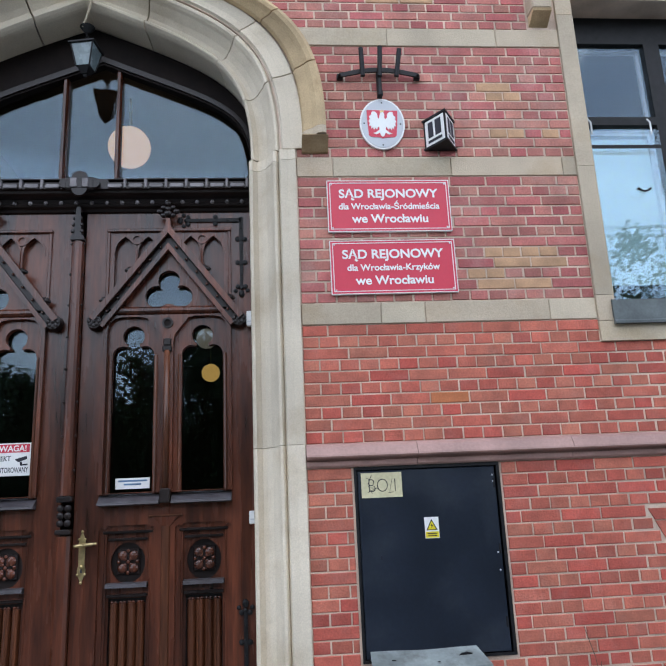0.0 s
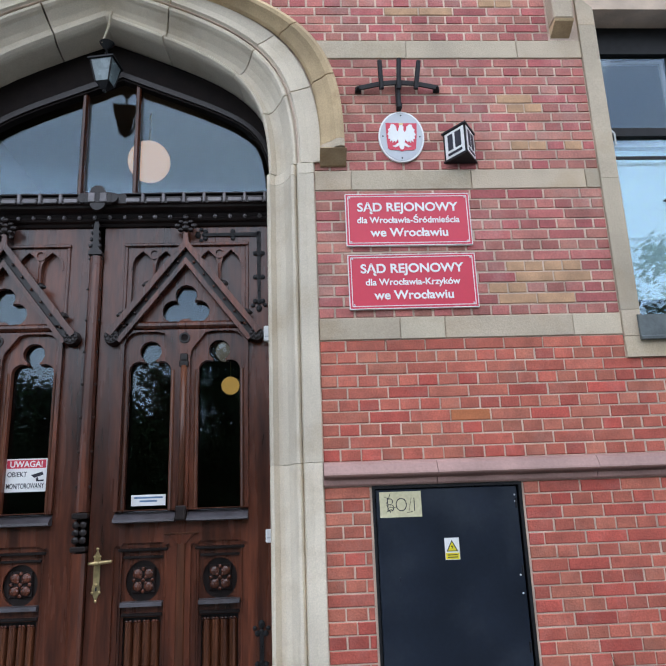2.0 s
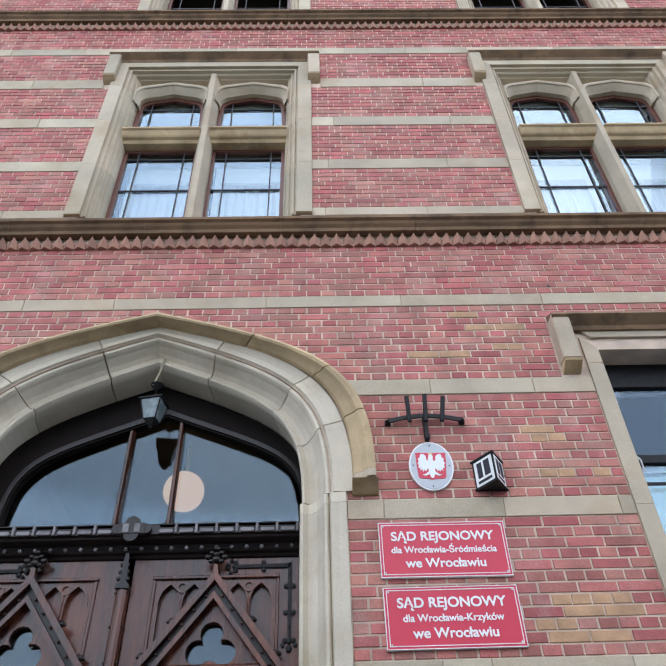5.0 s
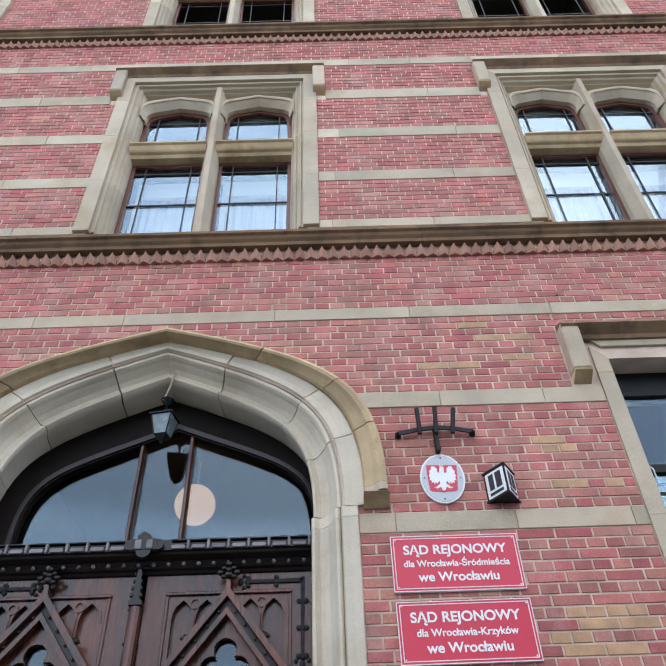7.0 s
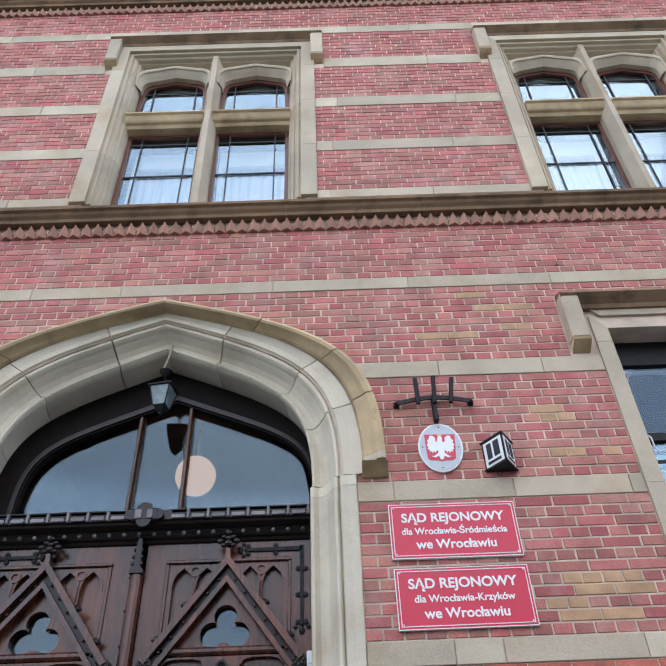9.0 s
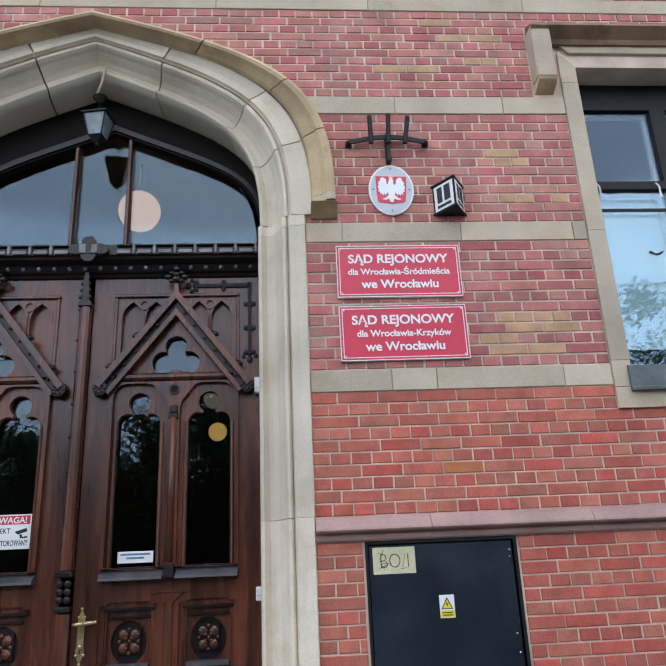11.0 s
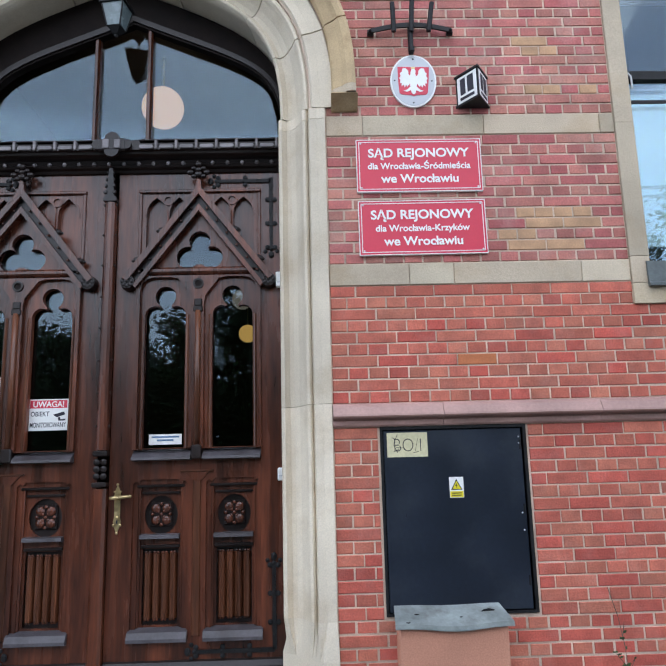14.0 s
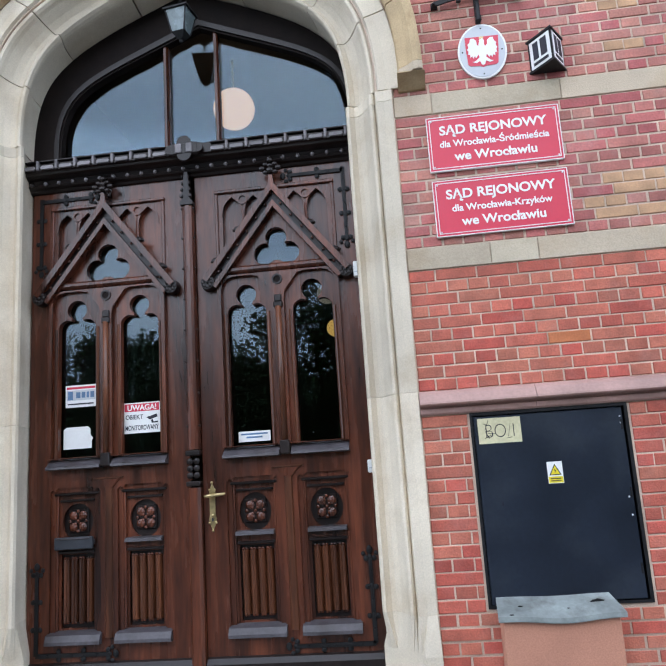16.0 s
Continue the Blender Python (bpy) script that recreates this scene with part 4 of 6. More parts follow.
box(bm, -0.325, -0.105, 0.415, 0.452, 3.655, 3.755, 0.012)
disc(bm, -0.215, 3.752, 0.056, 0.418, 0.452, 18)
disc(bm, -0.215, 3.662, 0.056, 0.418, 0.452, 18)
disc(bm, -0.325, 3.706, 0.038, 0.418, 0.452, 16)
disc(bm, -0.105, 3.706, 0.038, 0.418, 0.452, 16)
part("tablet", bm, M_WOOD_DARK, plaque)
for x in (-0.258, -0.172):
    bm = bmesh.new()
    box(bm, x - 0.026, x + 0.026, 0.408, 0.416, 3.668, 3.745, 0.006)
    part("raised_bar", bm, M_CREST, plaque)

# ---- the fanlight ----
fan = thing("window_1", "dark oak fanlight with three panes under the portal arch", "window", "structure")
# the frame's colour carries the shade of its deep reveal
bm = bmesh.new()
plate(bm, arch_ring(1.36, 5.19, 3.70, mid=J), [arch_ring(1.185, 4.855, 3.76, zs=3.86, mid=-0.125)], 0.62, 0.69)
part("window_frame", bm, M_OAK_DULL, fan)
bm = bmesh.new()
plate(bm, arch_ring(1.235, 4.925, 3.70, zs=3.85, mid=-0.13), [arch_ring(1.20, 4.875, 3.76, zs=3.855, mid=-0.125)], 0.605, 0.62)
part("inner_bead", bm, M_WOOD_DARK, fan)
for x in (-0.425, 0.0):
    bm = bmesh.new()
    section_z(bm, [(x - 0.022, 0.70), (x - 0.022, 0.655), (x - 0.010, 0.63), (x + 0.010, 0.63), (x + 0.022, 0.655), (x + 0.022, 0.70)], 3.75, 4.90)
    part("glazing_bar", bm, M_WOOD, fan)
bm = bmesh.new()
prism(bm, arch_ring(1.25, 5.0, 3.72, mid=J), 0.702, 0.708)
pane = part("pane", bm, M_GLASS, fan, "clear pane reflecting the cloudy sky")
pane.visible_shadow = False

JOINERY += [beam, plaque, fan]

# ---- upper windows ----
SURROUND = [(0.0, -0.035), (0.160, -0.035), (0.164, 0.005), (0.178, 0.012), (0.190, -0.005), (0.206, 0.0), (0.216, 0.04), (0.232, 0.05), (0.246, 0.035), (0.256, 0.045), (0.268, 0.09), (0.280, 0.10),
            (0.292, 0.09), (0.298, 0.11), (0.31, 0.16), (0.31, 0.26)]


def surround(parent, x0, x1, z0, z1, profile, head=1.0, mat=M_STONE):
    """Moulded stone on both sides and over the top, mitred at the corners, with the joint lines left open."""
    cuts = (z0, z0 + 0.85, z0 + 1.72, z1 - 0.62)
    for side in (0, 1):
        for k, za in enumerate(cuts):
            bm = bmesh.new()
            rows = []
            for o, y in [(0.0, 0.04)] + profile:
                x = x0 + o if side == 0 else x1 - o
                zb = cuts[k + 1] - 0.003 if k + 1 < len(cuts) else z1 - o * head
                rows.append([(x, y, za), (x, y, zb)])
            skin(bm, rows)
            part("jamb_stone", bm, mat, parent)
    bm = bmesh.new()
    skin(bm, [[(x0 + o, y, z1 - o * head), (x1 - o, y, z1 - o * head)] for o, y in [(0.0, 0.04)] + profile])
    part("lintel_stone", bm, mat, parent)


def label_mould(parent, x0, x1, ztop, drop, deep=0.12):
    """A square hood over a window with short dropped ends."""
    pr = [(0.02, ztop), (-0.005, ztop), (-deep, ztop - 0.06), (-deep - 0.01, ztop - 0.085), (-deep * 0.8, ztop - 0.115), (-0.055, ztop - 0.15), (-0.04, ztop - 0.185), (0.02, ztop - 0.185)]
    bm = bmesh.new()
    section_x(bm, pr, x0, x1)
    part("hood", bm, M_STONE_DARK, parent)
    for a, b in ((x0 - 0.002, x0 + 0.15), (x1 - 0.15, x1 + 0.002)):
        bm = bmesh.new()
        box(bm, a, b, -deep + 0.012, 0.02, drop + 0.07, ztop - 0.06, 0.012)
        part("hood_end", bm, M_STONE, parent)
        bm = bmesh.new()
        section_x(bm, [(0.02, drop + 0.069), (-deep + 0.012, drop + 0.069), (-deep + 0.02, drop + 0.05), (-0.05, drop + 0.015), (0.02, drop - 0.02)], a + 0.004, b - 0.004)
        part("label_stop", bm, M_STONE_BROWN, parent)


def room(x0, x1, y0, y1, z0, z1, mat, name, label):
    """A closed room behind a window: five inner faces, open to the street."""
    bm = bmesh.new()
    t = 0.1
    box(bm, x0 - t, x0, y0, y1, z0, z1)
    box(bm, x1, x1 + t, y0, y1, z0, z1)
    box(bm, x0 - t, x1 + t, y1, y1 + t, z0, z1)
    box(bm, x0 - t, x1 + t, y0, y1 + t, z0 - t, z0)
    box(bm, x0 - t, x1 + t, y0, y1 + t, z1, z1 + t)
    return tagged(link(name, bm, mat), label, "room", kind="structure")


def upper_window(name, cx, z0, z1, lit):
    win = thing(name, "gothic stone cross window with brown frames and leaded panes", "window", "structure", "upper windows")
    x0, x1 = cx - WIN_HALF, cx + WIN_HALF
    surround(win, x0, x1, z0, z1, SURROUND)
    if z1 < 11:
        label_mould(win, x0 - 0.10, x1 + 0.11, z1 + 0.13, z1 - 0.53)
    i0, i1, top = x0 + 0.30, x1 - 0.30, z1 - 0.26
    ztr = z0 + 1.46            # the stone transom
    # mullion and transom
    bm = bmesh.new()
    section_z(bm, [(cx - 0.085, 0.26), (cx - 0.085, 0.15), (cx - 0.030, 0.03), (cx + 0.030, 0.03), (cx + 0.085, 0.15), (cx + 0.085, 0.26)], z0 - 0.04, top + 0.04)
    part("mullion", bm, M_STONE, win)
    for a, b in ((i0 - 0.01, cx - 0.055), (cx + 0.055, i1 + 0.01)):
        bm = bmesh.new()
        section_x(bm, [(0.25, ztr + 0.24), (0.10, ztr + 0.22), (0.022, ztr + 0.195), (0.020, ztr + 0.172), (0.045, ztr + 0.155), (0.070, ztr + 0.095), (0.085, ztr + 0.075), (0.115, ztr + 0.060),
                       (0.135, ztr + 0.020), (0.25, ztr + 0.010)], a, b)
        part("stone_transom", bm, M_STONE_BROWN, win)
        # cusped head of the light
        m, w = (a + b) / 2, (b - a) / 2 - 0.045
        zs = top - 0.43

        def head(ww, lift):
            return [(m + ww, zs - 0.10)] + arc(m + ww - 0.14, zs + lift, 0.14, 0, 66, 5, 0.13) + [(m, zs + 0.205 + lift)] + arc(m - ww + 0.14, zs + lift, 0.14, 114, 180, 5, 0.13) + [(m - ww, zs - 0.10)]
        cusp = head(w - 0.012, 0.0)
        bm = bmesh.new()
        outer = [(a, zs - 0.10)] + cusp[::-1] + [(b, zs - 0.10), (b, top + 0.03), (a, top + 0.03)]
        prism(bm, outer, 0.165, 0.225)
        part("tracery_head", bm, M_STONE, win)
        # the splayed arch in front of it, with a roll along its edge
        bm = bmesh.new()
        rows = [[(x, y, z) for x, z in head(w - 0.012 + o, 1.9 * o)] for o, y in ((0.0, 0.168), (0.018, 0.130), (0.038, 0.092), (0.040, 0.076), (0.050, 0.066), (0.062, 0.072), (0.066, 0.090), (0.070, 0.168))]
        skin(bm, rows, False)
        part("tracery_rib", bm, M_STONE, win)
        for za, zb in ((z0 + 0.02, ztr + 0.03), (ztr + 0.215, top)):
            bm = bmesh.new()
            plate(bm, rect(a, b, za, zb), [rect(a + 0.065, b - 0.065, za + 0.05, zb - 0.05) if za < ztr else
                                           [(a + 0.065, za + 0.03), (b - 0.065, za + 0.03)] + [(x, z - 0.05) for x, z in head(w - 0.045, 0.0)[1:-1]]], 0.227, 0.275)
            part("sash", bm, M_FRAME, win, "brown painted window sash")
            bm = bmesh.new()
            for x in (a + 0.075 + 0.12, b - 0.065 - 0.12):
                box(bm, x - 0.006, x + 0.006, 0.238, 0.252, za + 0.04, zb - (0.05 if za < ztr else 0.30))
            if za < ztr:
                box(bm, a + 0.06, b - 0.06, 0.237, 0.253, za + 0.70, za + 0.715)
                box(bm, a + 0.06, b - 0.06, 0.237, 0.253, zb - 0.19, zb - 0.178)
            else:
                box(bm, a + 0.06, b - 0.06, 0.237, 0.253, zs - 0.065, zs - 0.055)
            part("glazing_bar", bm, M_LEAD, win)
            if lit:
                bm = bmesh.new()
                box(bm, a + 0.05, b - 0.05, 0.256, 0.260, za + 0.03, zb - 0.03)
                p = part("pane", bm, M_GLASS_UP, win)
                p.visible_shadow = False
    # inner casement and curtains
    if lit:
        for a, b in ((i0 + 0.03, cx - 0.10), (cx + 0.10, i1 - 0.03)):
            bm = bmesh.new()
            plate(bm, rect(a, b, z0, ztr + 0.02), [rect(a + 0.06, b - 0.06, z0 + 0.1, ztr - 0.25)], 0.50, 0.54)
            part("inner_sash", bm, M_WHITE, win, "white inner casement")
            bm = bmesh.new()
            n, pts = 40, []
            for i in range(n + 1):
                pts.append((a + (b - a) * i / n, 0.62 + 0.018 * math.sin(i * 1.3) + 0.01 * math.sin(i * 0.53 + cx)))
            section_z(bm, pts + [(b, 0.66), (a, 0.66)], z0, ztr + 0.05)
            part("curtain", bm, M_CURTAIN, win, "thin white curtain")
    # dark walls stand in for an unlit interior
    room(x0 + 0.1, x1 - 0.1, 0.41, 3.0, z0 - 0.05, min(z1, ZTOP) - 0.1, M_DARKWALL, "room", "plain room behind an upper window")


k = 2
for cx in UP_WINDOWS:
    upper_window("window_%d" % k, cx, FLOORS[0][0], FLOORS[0][1], True)
    k += 1
for cx in UP_WINDOWS:
    upper_window("window_%d" % k, cx, FLOORS[1][0], FLOORS[1][1], False)
    k += 1

# ---- the ground floor window ----
gwin = thing("window_8", "tall ground floor window with black frame in a plain stone surround", "window", "structure")
gx0, gx1, gz0, gz1 = GW
GPROF = [(0.0, -0.02), (0.125, -0.02), (0.14, 0.0), (0.15, 0.05), (0.16, 0.30), (0.16, 0.38)]
cutz = (gz0 + 0.33, 3.60, 4.88)
for side in (0, 1):
    for q, za in enumerate(cutz):
        bm = bmesh.new()
        rows = []
        for o, y in [(0.0, 0.04)] + GPROF:
            zb = cutz[q + 1] - 0.003 if q + 1 < len(cutz) else gz1 - o
            x = gx0 + o if side == 0 else gx1 - o
            rows.append([(x, y, za), (x, y, zb)])
        skin(bm, rows)
        part("jamb_stone", bm, M_STONE, gwin)
GHEAD = [(0.0, -0.02), (0.10, -0.02), (0.105, 0.03), (0.16, 0.09), (0.165, 0.16), (0.20, 0.22), (0.205, 0.38)]
bm = bmesh.new()
skin(bm, [[(gx0 + min(o, 0.16), y, gz1 + 0.10 - o), (gx1 - min(o, 0.16), y, gz1 + 0.10 - o)] for o, y in [(0.0, 0.04)] + GHEAD])
part("lintel_stone", bm, M_STONE, gwin)
bm = bmesh.new()
section_x(bm, [(0.38, gz0 + 0.158), (0.10, gz0 + 0.155), (-0.018, gz0 + 0.14), (-0.02, gz0), (0.04, gz0)], gx0, gx1)
part("sill_stone", bm, M_STONE, gwin)
for side in (0, 1):
    bm = bmesh.new()
    x = gx0 if side == 0 else gx1 - 0.13
    box(bm, x, x + 0.13, -0.02, 0.04, gz0 + 0.142, gz0 + 0.327, 0.003)
    part("corner_stone", bm, M_STONE, gwin)
label_mould(gwin, 3.21, 6.19, 5.41, 4.79, 0.13)
bm = bmesh.new()
section_x(bm, [(0.30, 2.60), (0.06, 2.595), (-0.040, 2.575), (-0.045, 2.43), (-0.055, 2.42), (-0.055, 2.402), (-0.025, 2.402), (-0.022, 2.452), (0.30, 2.452)], gx0 + 0.10, gx1 - 0.10)
part("metal_sill", bm, M_SILL, gwin, "grey metal window sill")
i0, i1 = gx0 + 0.16, gx1 - 0.16
bm = bmesh.new()
mids = (i0 + 0.71, i1 - 0.71)
spans = ((i0, mids[0] - 0.04), (mids[0] + 0.04, mids[1] - 0.04), (mids[1] + 0.04, i1))
hol = []
for a, b in spans:
    hol += [rect(a + 0.03, b - 0.02, 2.62, 4.07), rect(a + 0.03, b - 0.02, 4.14, 4.80)]
plate(bm, rect(i0, i1, 2.56, 5.10), hol, 0.22, 0.29)
part("window_frame", bm, M_BLACK, gwin, "black window frame")
for a, b in spans:
    for za, zb in ((2.62, 4.07), (4.14, 4.80)):
        bm = bmesh.new()
        box(bm, a + 0.035, b - 0.015, 0.25, 0.254, za - 0.005, zb + 0.005)
        p = part("pane", bm, M_GLASS_GROUND, gwin)
        p.visible_shadow = False
        bm = bmesh.new()
        plate(bm, rect(a + 0.045, b - 0.025, za + 0.005, zb - 0.005), [rect(a + 0.075, b - 0.05, za + 0.05, zb - 0.03)], 0.30, 0.33)
        part("inner_sash", bm, M_GREY, gwin)
    bm = bmesh.new()
    box(bm, a + 0.05, b - 0.04, 0.355, 0.362, 2.80, 4.02)
    part("roller_blind", bm, M_BLIND_PALE, gwin, "pale green roller blind")
    # the clear outer panel hung on two hooks
    bm = bmesh.new()
    box(bm, a + 0.03, b - 0.03, 0.20, 0.204, 2.63, 4.02)
    p = part("outer_panel", bm, M_GLASS, gwin, "clear outer panel hung on hooks")
    p.visible_shadow = False
    bm = bmesh.new()
    for x in (a + 0.10, b - 0.09):
        rod(bm, (x, 0.195, 3.98), (x, 0.195, 4.08), 0.007, 6)
        rod(bm, (x, 0.195, 4.08), (x - 0.02, 0.20, 4.11), 0.007, 6)
    part("hook", bm, M_SILVER, gwin)
    bm = bmesh.new()
    box(bm, a + 0.03, b - 0.03, 0.196, 0.208, 3.86, 3.885)
    part("panel_rail", bm, M_BLACK, gwin)
    bm = bmesh.new()
    grip = [(a + 0.40, 3.515), (a + 0.415, 3.500), (a + 0.445, 3.494), (a + 0.475, 3.500), (a + 0.49, 3.515)]
    for (p0, q0), (p1, q1) in zip(grip, grip[1:]):
        rod(bm, (p0, 0.188, q0), (p1, 0.188, q1), 0.008, 6)
    for p0 in (a + 0.40, a + 0.49):
        rod(bm, (p0, 0.185, 3.515), (p0, 0.2, 3.515), 0.009, 6)
    part("panel_grip", bm, M_BLACK, gwin, "small dark grip")
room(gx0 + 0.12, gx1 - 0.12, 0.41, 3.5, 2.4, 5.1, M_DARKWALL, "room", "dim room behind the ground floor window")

# ---- the cellar window with its grille ----
cwin = thing("window_9", "cellar window with a twisted iron grille under a brick arch", "window", "structure")
cx0, cx1, cz1 = CELLAR
bm = bmesh.new()
plate(bm, rect(cx0, cx1, -0.05, cz1), [rect(cx0 + 0.07, cx0 + 0.46, 0.03, cz1 - 0.08), rect(cx0 + 0.50, cx1 - 0.07, 0.03, cz1 - 0.08)], 0.26, 0.31)
part("window_frame", bm, M_LEAD, cwin)
bm = bmesh.new()
box(bm, cx0 + 0.05, cx1 - 0.05, 0.285, 0.289, 0.0, cz1 - 0.06)
p = part("pane", bm, M_GLASS, cwin)
p.visible_shadow = False
for i in range(8):
    x = cx0 + 0.06 + 0.118 * i
    bm = bmesh.new()
    n = 40
    for q in range(n):
        z = -0.02 + (cz1 - 0.02) * q / n
        an = q * 0.45
        rr = 0.010
        bmesh.ops.create_cone(bm, cap_ends=False, segments=4, radius1=rr, radius2=rr, depth=(cz1 - 0.02) / n,
                              matrix=Matrix.Translation((x, 0.10, z + 0.01)) @ Matrix.Rotation(an, 4, "Z"))
    part("twisted_bar", bm, M_BLACK, cwin)
    bm = bmesh.new()
    for s in (-1, 1):
        pts = [(x + s * 0.012, 0.50), (x + s * 0.04, 0.535), (x + s * 0.052, 0.52), (x + s * 0.05, 0.505)]
        for p0, p1 in zip(pts, pts[1:]):
            rod(bm, (p0[0], 0.095, p0[1]), (p1[0], 0.095, p1[1]), 0.005, 5)
            rod(bm, (p0[0], 0.095, 0.96 - p0[1]), (p1[0], 0.095, 0.96 - p1[1]), 0.005, 5)
    part("scroll", bm, M_BLACK, cwin)
for z in (0.72, 0.48):
    bm = bmesh.new()
    box(bm, cx0 - 0.01, cx1 + 0.01, 0.094, 0.106, z - 0.012, z + 0.012)
    part("cross_bar", bm, M_BLACK, cwin)
bm = bmesh.new()
box(bm, cx0 + 0.05, cx1 - 0.05, 0.255, 0.27, 0.44, 0.50, 0.005)
part("sash_rail", bm, M_GREY, cwin)
n = 9
for i in range(n):
    # the fan of soldier bricks
    f0, f1 = i / n, (i + 1) / n
    lo = lambda f: cx0 - 0.02 + (cx1 - cx0 + 0.04) * f
    hi = lambda f: cx0 - 0.13 + (cx1 - cx0 + 0.26) * f
    for zz0, zz1 in ((0.0, 0.32), (0.32, 1.0)) if i % 2 else ((0.0, 0.66), (0.66, 1.0)):
        mixf = lambda f, t: lo(f) * (1 - t) + hi(f) * t
        bm = bmesh.new()
        prism(bm, [(mixf(f0, zz0) + 0.005, cz1 + 0.23 * zz0 + 0.004), (mixf(f1, zz0) - 0.005, cz1 + 0.23 * zz0 + 0.004),
                   (mixf(f1, zz1) - 0.005, cz1 + 0.23 * zz1 - 0.004), (mixf(f0, zz1) + 0.005, cz1 + 0.23 * zz1 - 0.004)], -0.001, 0.03)
        part("arch_brick", bm, M_BRICK, cwin)
room(cx0 - 0.05, cx1 + 0.05, 0.41, 2.0, -0.3, 1.0, M_DARKWALL, "room", "dark cellar behind the grille")


# ---- court signs ----
def court_sign(x0, x1, z0, z1, tilt, lines, label):
    s = thing("court_sign", label, "sign", group="court signs")
    cx, cz = (x0 + x1) / 2, (z0 + z1) / 2
    s.location, s.rotation_euler = (cx, -0.012, cz), (0, radians(tilt), 0)
    w, h = (x1 - x0) / 2, (z1 - z0) / 2
    bm = bmesh.new()
    plate(bm, [(-w, -h), (w, -h), (w, h), (-w, h)], [[(-w + 0.005, -h + 0.005), (w - 0.005, -h + 0.005), (w - 0.005, h - 0.005), (-w + 0.005, h - 0.005)]], -0.012, 0.012)
    part("rim", bm, M_WHITE, s, "thin white edge")
    bm = bmesh.new()
    box(bm, -w + 0.0045, w - 0.0045, -0.010, 0.011, -h + 0.0045, h - 0.0045)
    part("panel", bm, M_RED, s)
    bm = bmesh.new()
    for k, t in ((0.018, 0.005),):
        a, b = w - k, h - k
        plate(bm, [(-a, -b), (a, -b), (a, b), (-a, b)], [[(-a + t, -b + t), (a - t, -b + t), (a - t, b - t), (-a + t, b - t)]], -0.0125, -0.0105)
    part("border", bm, M_WHITE, s, "thin white border line")
    for text, z, wd, hg, wt in lines:
        words("lettering", text, 0.0, z, wd, hg, -0.0102, M_WHITE, s, wt, 0.0025)
    for sx in (-1, 1):
        for sz in (-1, 1):
            bm = bmesh.new()
            ball(bm, sx * (w - 0.032), -0.0115, sz * (h - 0.030), 0.0065, 1, 0.5, 1, 8)
            part("screw", bm, M_SILVER, s)
    return s


court_sign(1.598, 2.464, 3.104, 3.489, 0.1, (("SĄD REJONOWY", 0.062, 0.70, 0.062, 0.024), ("dla Wrocławia-Śródmieścia", -0.026, 0.71, 0.045, 0.020), ("we Wrocławiu", -0.125, 0.535, 0.060, 0.021)),
           "red enamel court sign with white Polish lettering, on brick wall")
court_sign(1.600, 2.468, 2.655, 3.040, -0.2, (("SĄD REJONOWY", 0.062, 0.70, 0.062, 0.024), ("dla Wrocławia-Krzyków", -0.026, 0.64, 0.045, 0.020), ("we Wrocławiu", -0.125, 0.535, 0.060, 0.021)),
           "lower red enamel court sign with white Polish lettering, on brick")

# ---- oval emblem ----
em = thing("emblem_plaque", "oval enamel emblem plaque, white device on red shield", "plaque")
em.location, em.rotation_euler = (2.022, -0.008, 3.937), (0, radians(1.5), 0)


def oval(rx, rz, y0, y1, name, mat, label=""):
    bm = bmesh.new()
    disc(bm, 0, 0, rx, y0, y1, 48, rz)
    return part(name, bm, mat, em, label)


oval(0.164, 0.202, -0.010, 0.008, "rim", M_WHITE)
oval(0.152, 0.190, -0.013, -0.0095, "field", M_GREY, "pale grey field")
bm = bmesh.new()
prism(bm, [(-0.112, 0.105), (0.112, 0.105), (0.108, 0.0), (0.10, -0.095), (0.085, -0.108), (0.02, -0.112), (0.0, -0.12), (-0.02, -0.112), (-0.085, -0.108), (-0.10, -0.095), (-0.108, 0.0)], -0.0165, -0.0128)
shield = part("shield", bm, M_RED, em, "red shield")
bm = bmesh.new()
prism(bm, [(-0.020, 0.06), (-0.014, 0.085), (0.006, 0.09), (0.016, 0.075), (0.014, 0.05), (0.03, 0.0), (0.022, -0.05), (0.05, -0.075), (0.07, -0.08), (0.045, -0.09), (0.02, -0.075), (0.012, -0.10),
           (0.0, -0.108), (-0.012, -0.10), (-0.02, -0.075), (-0.045, -0.09), (-0.07, -0.08), (-0.05, -0.075), (-0.022, -0.05), (-0.03, 0.0)], -0.0195, -0.0163)
part("device_body", bm, M_WHITE, em, "white plain device")
for s in (-1, 1):
    bm = bmesh.new()
    prism(bm, [(s * x, z) for x, z in ((0.012, -0.01), (0.018, 0.030), (0.034, 0.045), (0.036, 0.075), (0.055, 0.094), (0.076, 0.092), (0.082, 0.066), (0.096, 0.052), (0.091, 0.034), (0.101, 0.014),
                                       (0.092, 0.002), (0.097, -0.022), (0.083, -0.022), (0.084, -0.046), (0.069, -0.034), (0.064, -0.056), (0.052, -0.036), (0.044, -0.052), (0.030, -0.030))], -0.019, -0.0163)
    part("device_side", bm, M_WHITE, em, "white fanned shape")
bm = bmesh.new()
prism(bm, [(-0.016, 0.087), (0.012, 0.09), (0.014, 0.105), (0.006, 0.099), (-0.001, 0.107), (-0.008, 0.099), (-0.017, 0.104)], -0.0197, -0.0164)
part("device_top", bm, M_BRASS, em)
